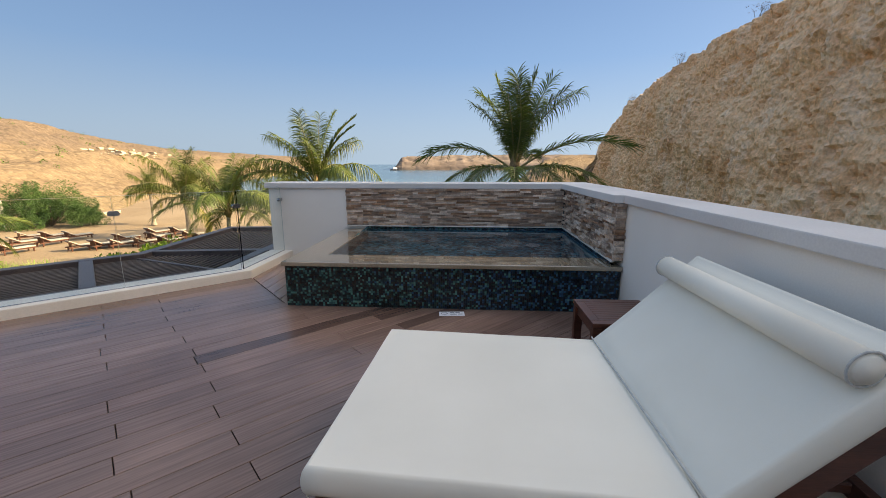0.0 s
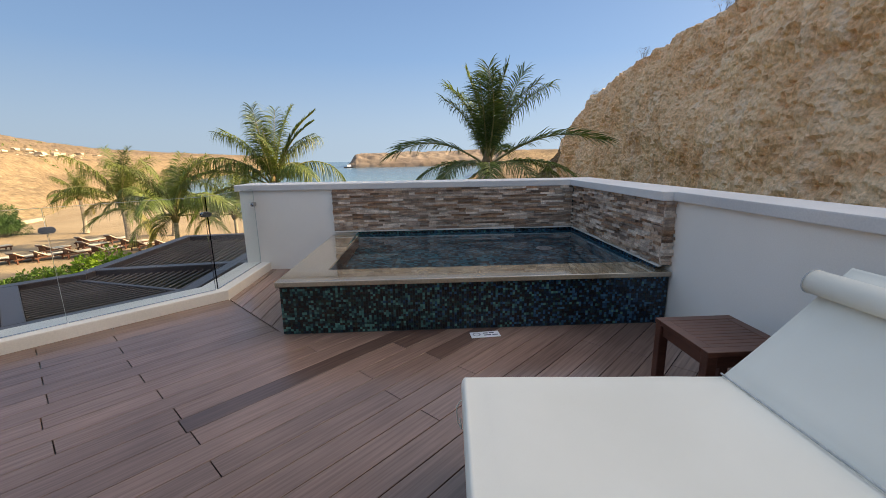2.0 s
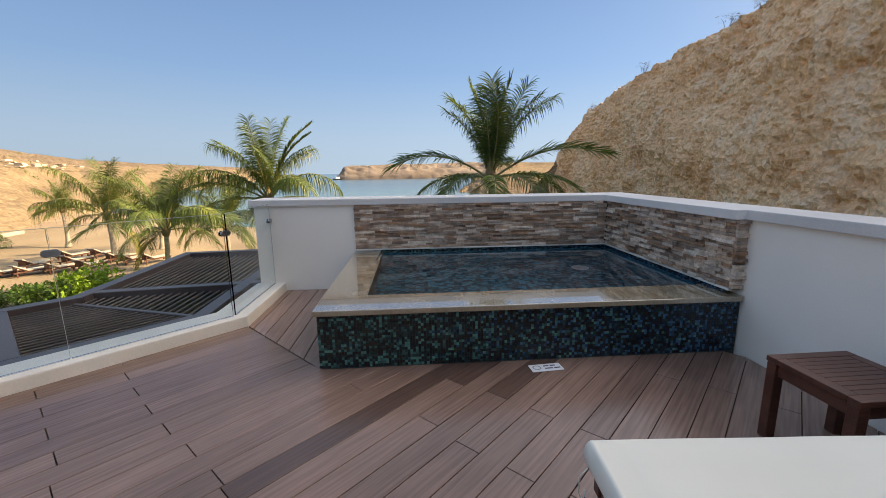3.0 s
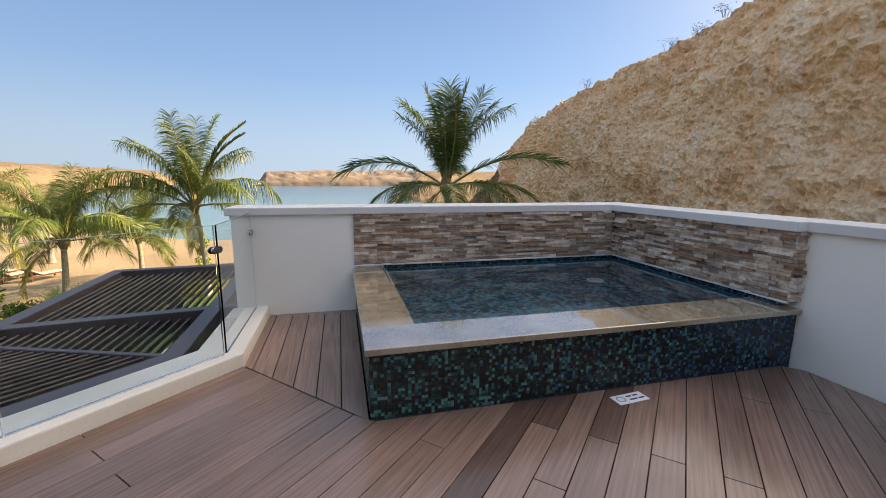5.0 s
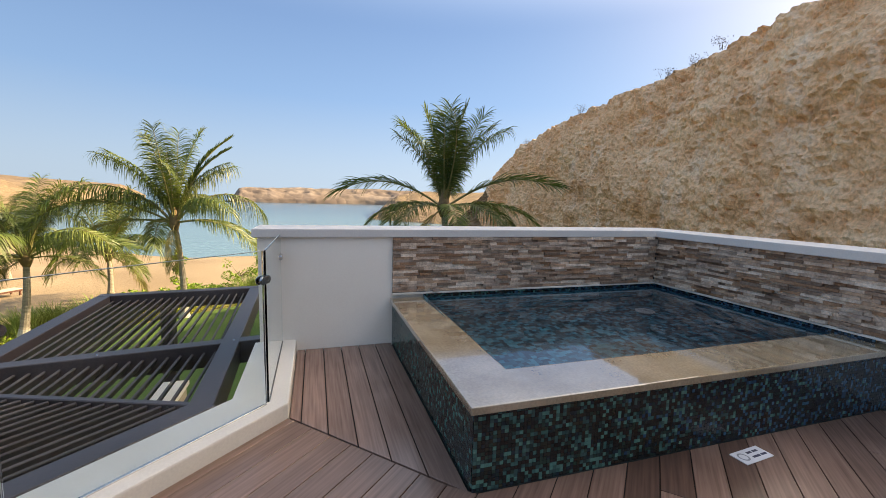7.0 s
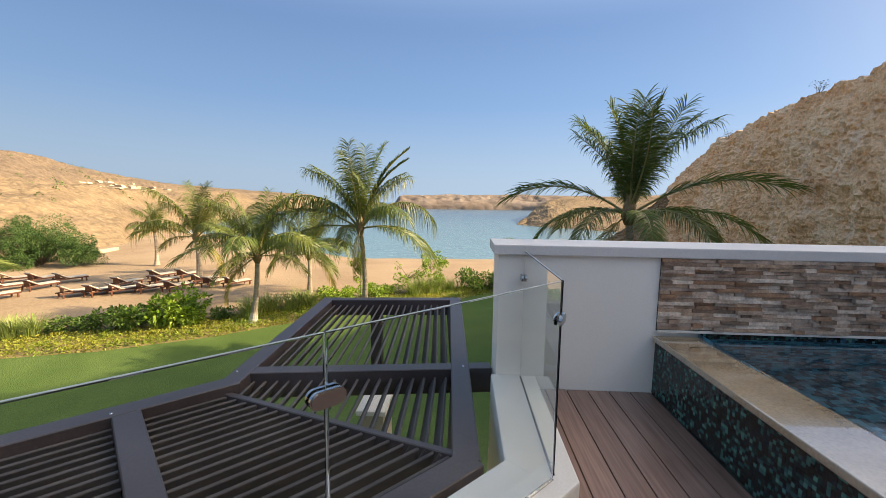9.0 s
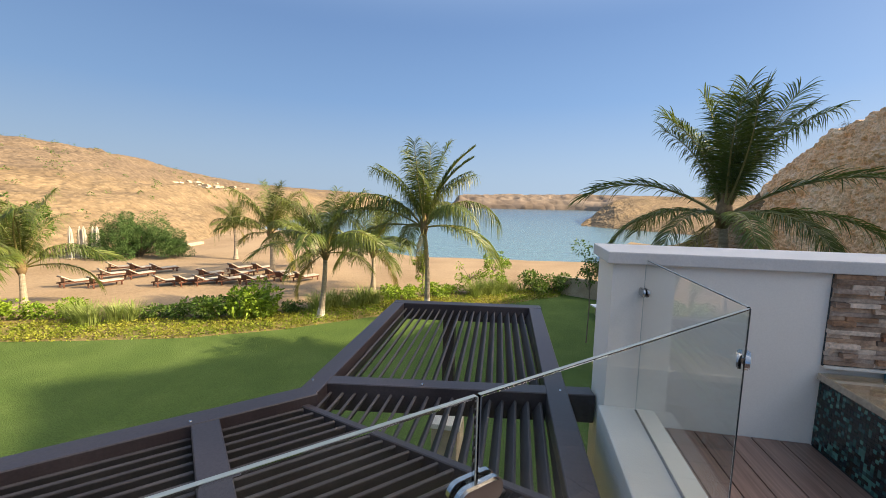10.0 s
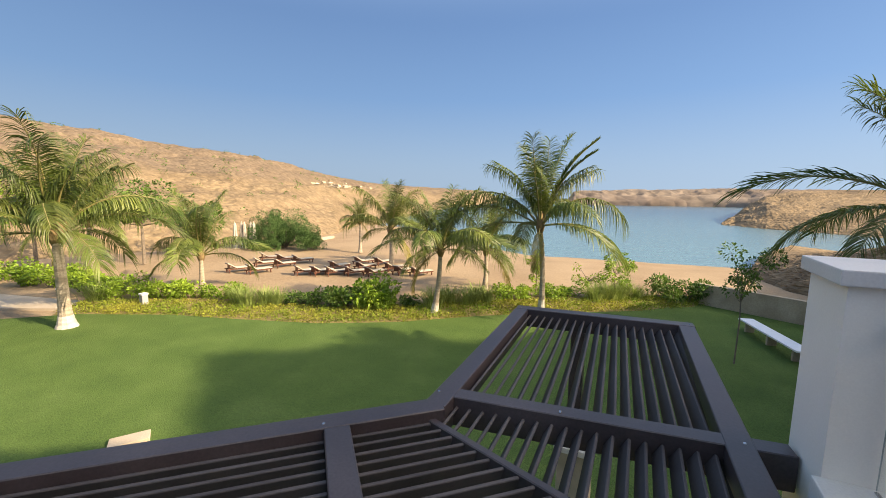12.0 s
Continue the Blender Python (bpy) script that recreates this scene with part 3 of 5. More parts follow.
# added ridge, never in view, its crest set by the lawn's shade edge
east = ridge_mesh("backdrop", [(69.2, 60, 64.5, 5), (70.5, 57, 63.8, 14), (72.5, 56, 63.2, 23), (74.6, 55, 62.2, 27.4), (77.2, 54, 61.5, 29.3), (79.5, 54, 61, 30.9), (81.7, 53, 60.6, 30.0), (85, 52, 60, 28.5), (95, 50, 60, 28), (112, 48, 62, 30), (135, 50, 66, 32)], 160, 60, M_HILL, 0.5, 57, 0.8)
tagged(part("backdrop_shade_ridge", east, None), "added unseen ochre ridge that casts shade on the lawn", "ridge", kind="structure")

# the steep earth cliff beside the terrace: (y, x of foot, x of edge, z of edge, z of the slope far behind the edge)
# the slope behind is mostly unseen, raised to shade terrace and lawn
CLIFF = [(-26, 7.4, 9.6, 9.5, 19), (-8, 7.4, 9.2, 7.8, 19), (0, 7.5, 9.2, 6.6, 19), (5.7, 7.75, 9.55, 5.66, 13.4), (7.4, 7.9, 9.6, 5.4, 13.2), (9.1, 8.0, 9.6, 5.22, 12), (12.6, 8.3, 9.6, 4.97, 9.5), (15.3, 8.55, 9.7, 4.72, 7.5), (17.8, 8.7, 9.6, 4.22, 6),
         (20, 8.9, 9.6, 3.2, 5.0), (23.4, 8.6, 9.9, 1.7, 4.0), (28, 5.2, 10.4, -0.6, 1.5), (36, 5.0, 13, -1.6, 0.8), (48, 8, 17, -3.0, -0.5), (62, 14, 24, -4.6, -3)]


def cliff_mesh():
    st = np.array(CLIFF, float)
    ys = np.concatenate([np.arange(-26, -4, 0.25), np.arange(-4, 22, 0.055), np.arange(22, 62, 0.3)])
    def smooth(c):
        v = np.interp(ys, st[:, 0], st[:, c])
        k = np.exp(-np.linspace(-2, 2, 21) ** 2)
        p = np.pad(v, 10, mode="edge")
        return np.convolve(p, k / k.sum(), "valid")
    foot, edge, top, behind = (smooth(c) for c in (1, 2, 3, 4))
    vs = np.concatenate([np.linspace(0, 1, 150), np.linspace(1.03, 2, 26)])
    pts = np.zeros((len(ys), len(vs), 3))
    for j, v in enumerate(vs):
        if v <= 1:
            z = -3.9 + (top + 3.9) * v
            lean = v ** 1.15
            x = foot + (edge - foot) * (lean * 0.68 + 0.32 * v ** 9)
        else:
            s = v - 1
            x = edge + 11 * s
            z = top + (behind - top) * s ** 5
        pts[:, j] = np.column_stack([x, ys, z])
    p = pts.reshape(-1, 3)
    q = p.copy()
    big = fbm(q * (0.35, 0.35, 0.5), 3, 5)
    rough = fbm(q * (1.5, 1.5, 1.9), 3, 15)
    lump = 1 - np.abs(fbm(q * (3.4, 3.4, 3.8), 3, 41)) * 2
    pebble = np.abs(fbm(q * 6.0, 3, 81))
    fluting = fbm(q * (1.2, 2.4, 0.5), 3, 61)
    v = np.tile(vs, len(ys))
    onface = np.where(v <= 1, np.clip(v * 6, 0.2, 1), 0.55)
    p[:, 0] -= onface * (0.34 * big + 0.14 * rough + 0.085 * lump + 0.12 * fluting - 0.20 * (pebble - 0.25))
    p[:, 2] += np.where(v >= 0.93, 0.10 * rough + 0.08 * lump, 0.03 * rough)
    me = grid_mesh("cliff", p, len(ys), len(vs), M_CLIFF, False)
    me.materials.append(M_HILL)
    # the low seaward end keeps the hill's layered rock, without the face's lifted tones
    for q in me.polygons:
        if q.center.y > 21.5 + 0.8 * math.sin(q.center.z * 3):
            q.material_index = 1
    return me


tagged(part("cliff", cliff_mesh(), None), "steep ochre conglomerate cliff close beside the terrace", "cliff", kind="structure")


# a small boat off the headland's tip
boat = thing("boat", pose(-66, 372, SEA_Z, 0, 0, 20), "small dark boat moored off the headland", "boat")
hull_ = prism([(-5.0, -1.2), (3.0, -1.3), (6.0, 0), (3.0, 1.3), (-5.0, 1.2)], -0.3, 1.1, 0.1, 1)
part("hull", hull_, M_DARKMETAL, boat)
part("cabin", box(-2.5, -0.9, 1.1, 1.2, 0.9, 2.9, 0.15), M_PLASTIC, boat, "pale cabin")
part("mast", box(-0.6, -0.08, 2.9, -0.44, 0.08, 5.2), M_DARKMETAL, boat)


# ---- terrace structure ----
tagged(part("wall_back", box(-1.17, 2.12, -3.6, 3.5, 2.58, 1.025), M_WHITE), "white rendered parapet behind the pool", "wall", kind="structure")
tagged(part("wall_right", box(3.2, -5.6, -3.6, 3.5, 2.12, 1.025), M_WHITE), "white rendered parapet along the terrace", "wall", kind="structure")
tagged(part("trim_back", prism([(-1.21, 2.085), (3.075, 2.085), (3.075, 0.01), (3.165, 0.01), (3.165, -5.6), (3.535, -5.6), (3.535, 2.615), (-1.21, 2.615)], 1.025, 1.10, 0.008), M_CAP),
       "grey-white painted coping on the parapet", "coping", kind="structure")
tagged(part("wall_house", box(-9, -5.9, -3.6, 3.5, -5.6, 2.3), M_WHITE), "white house wall behind the terrace", "wall", kind="structure")
tagged(part("wall_below", prism([(-1.20, 2.3), (3.3, 2.3), (3.3, -5.7), (-7.6, -5.7), (-1.20, 0.98)], -3.6, -0.62), M_WHITE), "white house wall under the terrace", "wall", kind="structure")
D = Vector((-1, -1)).normalized()
N = Vector((-1, 1)).normalized()
BEND = Vector((-0.865, 0.93))


def offset_line(d, far):
    """The kerb's line moved outwards by d: at the wall, at the bend, at the far end."""
    x = BEND.x - d
    y = BEND.y + (d - d * 0.7071) / 0.7071
    e = Vector((x, y)) + D * far
    return [Vector((x, 2.12)), Vector((x, y)), e]


inner, outer = offset_line(0, 6.4), offset_line(0.345, 6.4)
tagged(part("kerb", prism([*inner, *outer[::-1]], -0.62, 0.10, 0.012), M_KERB), "cream stone kerb along the terrace edge", "kerb", kind="structure")
floor = thing("floor", (0, 0, 0), "brown composite decking laid diagonally", "floor", kind="structure")
part("base", prism([(-0.862, 0.925), (-0.02, 0.0), (3.19, -0.01), (3.19, -5.6), (-7.38, -5.6)], -0.2, -0.03), M_SUB, floor)
part("base", prism([(-0.862, 0.925), (-0.862, 2.11), (-0.02, 2.11), (-0.02, 0.0)], -0.2, -0.03), M_SUB, floor)


# ---- plunge pool ----
pool = thing("plunge_pool", (0, 0, 0), "raised plunge pool clad in dark green glass mosaic", "pool")
part("shell", prism([(0.006, 0.006), (3.19, 0.006), (3.19, 0.30), (0.006, 0.30)], -0.6, 0.405), M_GROUT, pool)
part("shell", prism([(0.006, 0.30), (0.30, 0.30), (0.30, 2.115), (0.006, 2.115)], -0.6, 0.405), M_GROUT, pool)
basin = bmesh.new()
cs = [(0.30, 0.30), (3.12, 0.30), (3.12, 2.10), (0.30, 2.10)]
lo = [basin.verts.new((x, y, -0.55)) for x, y in cs]
hi = [basin.verts.new((x, y, 0.475 if i >= 1 else 0.41)) for i, (x, y) in enumerate(cs)]
hi[1].co.z = 0.41
basin.faces.new(lo)
for i in range(4):
    basin.faces.new((lo[i], hi[i], hi[(i + 1) % 4], lo[(i + 1) % 4]))
part("basin", basin, M_BASIN, pool, "dark teal mosaic basin")
part("coping", prism([(-0.025, -0.025), (3.195, -0.025), (3.195, 0.335), (0.325, 0.335), (0.325, 2.1), (-0.025, 2.1)], 0.405, 0.447, 0.008, 3), M_COPING, pool, "wet polished sandstone coping")
water = part("water", grid_mesh("pool_water", [(0.30, 0.30, 0.443), (0.30, 2.09, 0.443), (3.11, 0.30, 0.443), (3.11, 2.09, 0.443)], 2, 2, M_WATER), None, pool, "clear still water")
water.visible_shadow = False


# ---- palms ----
def frond_mesh(name, length, start, bend, seed, material, leaf=0.30, n=88, sag=0.45, fan=60, bare=0.2):
    """A feather leaf in the x-z plane: a curved stalk, bare at its foot, with two rows of folded leaflets that hang at their tips."""
    rnd = random.Random(seed)
    steps = 14
    pts, tang = [Vector((0.05, 0, 0))], []
    for i in range(steps):
        s = (i + 0.5) / steps
        a = radians(start - bend * s ** 1.45)
        d = Vector((math.cos(a), 0.05 * math.sin(seed + 3 * s), math.sin(a))).normalized()
        tang.append(d)
        pts.append(pts[-1] + d * length / steps)
    tang.append(tang[-1])
    radii = [0.034 * (1 - 0.9 * i / steps) * length / 3 + 0.003 for i in range(steps + 1)]
    verts, faces = tube(pts, radii, 5)
    stalk = len(faces)
    for i in range(n):
        s = bare + (0.995 - bare) * i / (n - 1)
        k = min(int(s * steps), steps - 1)
        p = pts[k].lerp(pts[k + 1], s * steps - k)
        t = tang[k]
        up = Vector((-t.z, 0, t.x))
        r = (s - bare) / (1 - bare)
        size = length * leaf * min(1.0, 0.55 + 1.6 * r) * (1.0 - 0.30 * r ** 3)
        for side in (-1, 1):
            spread = radians(fan * (1.05 - 0.22 * r - 0.35 * max(0, r - 0.85) / 0.15) + rnd.gauss(0, 6))
            d = (t * math.cos(spread) + Vector((0, side, 0)) * math.sin(spread) + up * rnd.uniform(0.05, 0.38)).normalized()
            ln = size * rnd.uniform(0.85, 1.1)
            w = 0.0128 * length / 3 * rnd.uniform(0.8, 1.2)
            across = t * 0.85 + up * rnd.uniform(-0.7, 0.3)
            across = (across - d * across.dot(d)).normalized() * w
            base = len(verts)
            pull = sag * rnd.uniform(0.7, 1.35)
            for frac, wide in ((0, 0.5), (0.3, 1.0), (0.6, 0.85), (0.85, 0.45)):
                g = p + d * ln * (frac - 0.42 * pull * frac ** 2.2) + Vector((0, 0, -1)) * pull * ln * frac ** 2.2
                verts.append(tuple(g - across * wide))
                verts.append(tuple(g + across * wide))
            verts.append(tuple(p + d * ln * (1 - 0.42 * pull) + Vector((0, 0, -1)) * pull * ln))
            faces += [(base + j, base + j + 1, base + j + 3, base + j + 2) for j in (0, 2, 4)] + [(base + 6, base + 7, base + 8)]
    me = mesh_from(name, verts, faces, material)
    me.materials.append(M_RACHIS)
    me.polygons.foreach_set("material_index", [1] * stalk + [0] * (len(faces) - stalk))
    return me


# kinds of frond: (angle at the foot, how far it bends over, hang of the leaflets, spread, leaflet length)
FROND_KINDS = {"spear": (88, 20, 0.30, 62, 0.33), "steep": (80, 44, 0.36, 64, 0.34), "up": (76, 46, 0.42, 68, 0.34), "arch": (58, 100, 0.7, 66, 0.31),
               "side": (36, 58, 0.26, 54, 0.32), "droop": (14, 66, 0.42, 58, 0.30), "hang": (-30, 52, 0.5, 50, 0.27), "closed": (80, 30, 0.05, 9, 0.13)}
FRONDS = {}
for kind_, (st_, bd_, sg_, fn_, lf_) in FROND_KINDS.items():
    for tag_, mat_, more_ in (("", M_FROND, 0), ("dry_", M_FROND_LIT_OLIVE, 6)):
        FRONDS[tag_ + kind_] = [frond_mesh("frond", 3.0, st_ - more_ / 2, bd_ + more_ + 5 * i, 5 + i * 7 + st_ + more_, M_FROND_OLD if kind_ == "hang" else M_FROND_LIT_OLIVE if kind_ == "droop" else mat_, sag=sg_ * (1 + 0.12 * i) * (1.45 if more_ and kind_ in ("spear", "steep", "up") else 1.15 if more_ else 1.0), leaf=lf_, fan=fn_) for i in range(3)]


def palm(base, crown, size, fronds, label, lime=0.0, radius=0.13, dry=True):
    """A coconut palm: ringed trunk from base to crown, and fronds of (kind, bearing, scale, roll). dry takes the fronds
    coloured lighter for sunlit palms.
    """
    tree = thing("palm_tree", base, label, "palm")
    b, c = Vector((0, 0, 0)), Vector(crown) - Vector(base)
    n = 46
    pts, rad = [], []
    for i in range(n):
        s = i / (n - 1)
        sway = math.sin(s * math.pi) * 0.05 * c.length
        pts.append(b.lerp(c, s) + Vector((sway * 0.5, -sway * 0.2, 0)))
        swell = 0.75 * math.exp(-s * c.length / 0.28)
        rad.append(radius * (1.0 + swell - 0.30 * s) * (1.02 if i % 2 else 0.98))
    v, f = tube(pts, rad, 12)
    part("trunk", mesh_from("trunk", v, f, M_TRUNK, False), None, tree)
    if lime:
        m = max(4, int(n * lime))
        v, f = tube(pts[:m], [r + 0.006 for r in rad[:m]], 12)
        part("painted_base", mesh_from("painted_base", v, f, M_LIME), None, tree, "limewashed lower trunk")
    v, f = tube([c + Vector((0, 0, -0.28 * size)), c + Vector((0, 0, -0.05)), c + Vector((0, 0, 0.22 * size)), c + Vector((0, 0, 0.5 * size))], [radius * 0.75, radius * 1.5, radius * 1.15, 0.04], 9)
    part("crown_shaft", mesh_from("crown_shaft", v, f, M_FIBRE, True), None, tree, "brown fibrous crown base")
    for i, (kind, az, sc, roll) in enumerate(fronds):
        me = FRONDS["dry_" + kind if dry else kind][i % 3]
        fr = part("frond", me, None, tree)
        fr.matrix_basis = Matrix.Translation(c) @ pose(0, 0, 0, 0, 0, az) @ pose(0, 0, 0, roll, 0, 0) @ Matrix.Scale(sc * size, 4)
    return tree


def crown_of(seed, up=3, arch=4, side=3, droop=3, hang=1, spear=3):
    rnd = random.Random(seed)
    out = []
    for kind, n in (("spear", spear), ("steep", 3), ("up", up), ("arch", arch), ("side", side), ("droop", droop), ("hang", hang)):
        a0 = rnd.uniform(0, 360)
        for i in range(n):
            out.append((kind, a0 + 360 * i / max(n, 1) + rnd.uniform(-24, 24), rnd.uniform(0.82, 1.08) * (0.8 if kind in ("droop", "hang") else 1.0), rnd.uniform(-16, 16)))
    return out


G = LAWN_Z
# bearing 0 points to +x, 90 to +y, 180 to -x, 270 towards the terrace
BIG = [("spear", 345, 0.92, 0), ("spear", 170, 0.9, 0), ("spear", 255, 0.92, 0), ("spear", 80, 0.95, 0), ("spear", 25, 0.92, 20), ("spear", 210, 0.88, -20),
       ("steep", 162, 0.94, 10), ("steep", 350, 0.92, -8), ("steep", 60, 0.92, 0), ("steep", 255, 0.86, 0), ("steep", 130, 0.9, 0),
       ("up", 344, 0.98, -6), ("up", 172, 0.8, 8), ("up", 80, 0.85, 0),
       ("side", 163, 1.04, 8), ("side", 346, 1.1, -8), ("side", 70, 0.85, 0),
       ("droop", 178, 0.85, 6), ("droop", 334, 1.02, -4), ("droop", 262, 0.66, 0), ("droop", 215, 0.72, 6), ("droop", 120, 0.85, 0), ("droop", 10, 0.9, 0), ("droop", 300, 0.78, 0), ("hang", 205, 0.6, 0), ("hang", 315, 0.62, 0)]
SLIM = [("spear", 30, 0.95, 0), ("spear", 150, 0.9, 0), ("spear", 285, 0.95, 10), ("spear", 90, 0.95, 0), ("steep", 200, 0.82, 0), ("steep", 20, 0.8, 0), ("steep", 285, 0.8, 0), ("closed", 16, 1.0, 0), ("closed", 350, 0.9, -10),
        ("arch", 196, 1.05, 0), ("arch", 170, 0.9, 0), ("arch", 14, 0.95, 0), ("arch", 75, 0.85, 0), ("arch", 325, 0.8, 0), ("side", 204, 1.0, 0), ("side", 100, 0.8, 0),
        ("up", 190, 0.85, 0), ("up", 20, 0.82, 0), ("up", 270, 0.75, 0), ("droop", 190, 1.0, 0), ("droop", 12, 0.95, 0), ("droop", 345, 0.85, 0), ("droop", 120, 0.8, 0), ("hang", 275, 0.5, 0)]
palm((3.5, 11.5, G), (3.39, 11.24, 1.15), 1.16, BIG, "tall green coconut palm close behind the parapet", radius=0.15, dry=False)
palm((-5.75, 16.6, G), (-5.85, 16.3, 0.25), 1.3, SLIM,
     "slender coconut palm on the lawn's far edge", radius=0.12, lime=0.2)
palm((-9.85, 14.65, G), (-9.6, 14.7, -0.85), 1.0, crown_of(3), "green coconut palm at the edge of the lawn", radius=0.12, lime=0.18)
palm((-20.9, 6.45, G), (-21.1, 6.5, -0.15), 1.45, crown_of(8, up=5, arch=5, side=4, droop=3, hang=0), "large coconut palm with limewashed trunk on the lawn", lime=0.17, radius=0.2)
palm((-22.0, 12.3, G), (-22.1, 12.4, -1.75), 1.15, crown_of(12, droop=2, side=3, hang=0), "young coconut palm in the planting bed", radius=0.13)
palm((-9.6, 20.0, G), (-9.6, 20.1, -1.5), 1.05, crown_of(15), "young coconut palm on the sand", radius=0.12)
palm((-17.2, 22.3, G), (-17.3, 22.4, -0.9), 1.15, crown_of(21), "coconut palm beside the beach loungers", radius=0.16)
palm((-24.3, 28.0, G), (-24.3, 28.0, -0.95), 0.68, crown_of(27), "small coconut palm on the beach", radius=0.13)
palm((-16.7, 26.1, G), (-16.7, 26.1, -1.2), 0.75, crown_of(33), "small coconut palm on the beach", radius=0.13)
palm((-31, 11.5, G), (-31.2, 11.6, -0.4), 1.3, crown_of(41), "coconut palm among garden trees", radius=0.15)


# ---- glass balustrade ----
G_BEND = Vector((-0.985, 0.951))


def pane(a, b, seal):
    p = thing("glass_balustrade", (0, 0, 0), "frameless clear glass balustrade panel set in the kerb", "balustrade", "glass balustrades")
    g = part("pane", beam(a, b, 0.012, 0.07, 1.055, 0.0015), M_GLASS, p)
    g.visible_shadow = False
    s = (Vector(b) - Vector(a)).normalized()
    part("edge_seal", beam(Vector(a) - s * 0.003, Vector(a) - s * 0.0005, 0.011, 0.108, 1.055, 0), seal, p)
    # added pale strip, its colour standing in for sky shine on the edge
    part("top_edge", beam(a, b, 0.008, 1.0556, 1.0572, 0.0006), M_EDGE, p, "pale green glass edge with the sky's shine painted in")
    part("shoe", beam(a, b, 0.022, 0.098, 0.106, 0.001), M_CHROME, p, "thin steel channel")
    return p


pane((-0.985, 2.09), (G_BEND.x, G_BEND.y + 0.012), M_EDGE)
s0 = 0.012
joints = [s0, 1.15, 2.38, 3.62, 4.86, 6.1]
for a_, b_ in zip(joints[:-1], joints[1:]):
    pane(G_BEND + D * (a_ + 0.004), G_BEND + D * (b_ - 0.004), M_DARKMETAL if a_ == s0 else M_EDGE)


def clamp(at, angle, label):
    c = thing("glass_clamp", pose(at[0], at[1], at[2], 0, 0, angle), label, "clamp", "balustrade clamps")
    for side in (-1, 1):
        bm = bmesh.new()
        outline = [(0.026 * math.cos(g) + (0.026 if math.cos(g) > 0 else -0.026), 0.025 * math.sin(g)) for g in [2 * math.pi * (k + .5) / 20 for k in range(20)]]
        f = [bm.verts.new((x, side * 0.008, z)) for x, z in outline]
        b2 = [bm.verts.new((x, side * 0.022, z)) for x, z in outline]
        bm.faces.new(f), bm.faces.new(b2[::-1])
        for k in range(20):
            bm.faces.new((f[k], b2[k], b2[(k + 1) % 20], f[(k + 1) % 20]))
        bmesh.ops.recalc_face_normals(bm, faces=bm.faces)
        bmesh.ops.bevel(bm, geom=[e for e in bm.edges if abs(e.verts[0].co.y - e.verts[1].co.y) < 1e-6 and abs(e.verts[0].co.y) > 0.02], offset=0.004, segments=2, affect='EDGES')
        part("plate", bm, M_CHROME, c)
    part("bolt", box(-0.012, -0.02, -0.012, 0.012, 0.02, 0.012, 0.003), M_CHROME, c)
    return c


for s_ in joints[1:5]:
    q_ = G_BEND + D * s_
    clamp((q_.x, q_.y, 0.88), 45, "polished steel clamp joining two glass panels")
clamp((G_BEND.x - 0.01, G_BEND.y, 0.88), 65, "polished steel clamp on the glass corner")
clamp((-0.99, 2.075, 0.86), 90, "small steel clamp fixing glass to the wall")


# ---- pergola below the terrace edge ----
def cylinder_up(r, h):
    bm = bmesh.new()
    bmesh.ops.create_cone(bm, cap_ends=True, segments=12, radius1=r, radius2=r * 0.7, depth=h)
    return bm



perg = thing("pergola", (-2.4, 3.4, G), "bronze-grey aluminium louvred pergola below the terrace", "pergola")
PM = Matrix.Translation((2.4, -3.4, -G))


def pp(name, bm, mat=None, label=""):
    bm.transform(PM)
    return part(name, bm, mat or M_PERGOLA, perg, label)


Z0, Z1 = -0.16, 0.055
FL, FR = Vector((-3.28, 4.52)), Vector((-1.53, 4.72))
BL, BR = Vector((-3.15, 1.93)), Vector((-1.40, 1.12))
LD, RD = BL + D * 7, BR + D * 6.2
MLp, MRp = Vector((-3.16, 2.14)), Vector((-1.40, 2.38))
pp("far_beam", beam(FL + Vector((-0.075, -0.01)), FR + Vector((0.075, 0.01)), 0.15, Z0, Z1))
pp("rail", beam(BL, FL - Vector((0, 0.07)), 0.15, Z0, Z1 - 0.002))
pp("rail", beam(BR, FR - Vector((0, 0.07)), 0.15, Z0, Z1 - 0.002))
pp("rail", beam(LD, BL - D * 0.05, 0.16, Z0, Z1 - 0.001))
pp("rail", beam(RD, BR - D * 0.05, 0.16, Z0, Z1 - 0.001))
pp("cross_beam", beam(MLp, Vector((-1.19, 2.415)), 0.13, Z0, Z1 - 0.006))
pp("hip_bar", beam(BL + Vector((0.02, -0.08)), (-1.47, 1.27), 0.05, -0.10, 0.0))
cross = []
for k in range(4):
    a_ = BL + D * (0.62 + 1.75 * k)
    b_ = a_ + Vector((1, -1)).normalized() * 1.72
    cross.append((a_, b_))
    pp("cross_beam", beam(a_, b_, 0.15, Z0, Z1 - 0.004))


def slat(a, b, lean=29):
    a, b = Vector(a), Vector(b)
    s = (b - a).normalized()
    bm = box(0, -0.010, -0.055, (b - a).length, 0.010, 0.045, 0.004, 1)
    turn = Matrix.Rotation(math.atan2(s.y, s.x), 4, 'Z') @ Matrix.Rotation(radians(lean), 4, 'X')
    bm.transform(Matrix.Translation((a.x, a.y, -0.055)) @ turn)
    pp("slat", bm, M_SLAT)


def lerp2(a, b, f):
    return Vector(a).lerp(Vector(b), f)


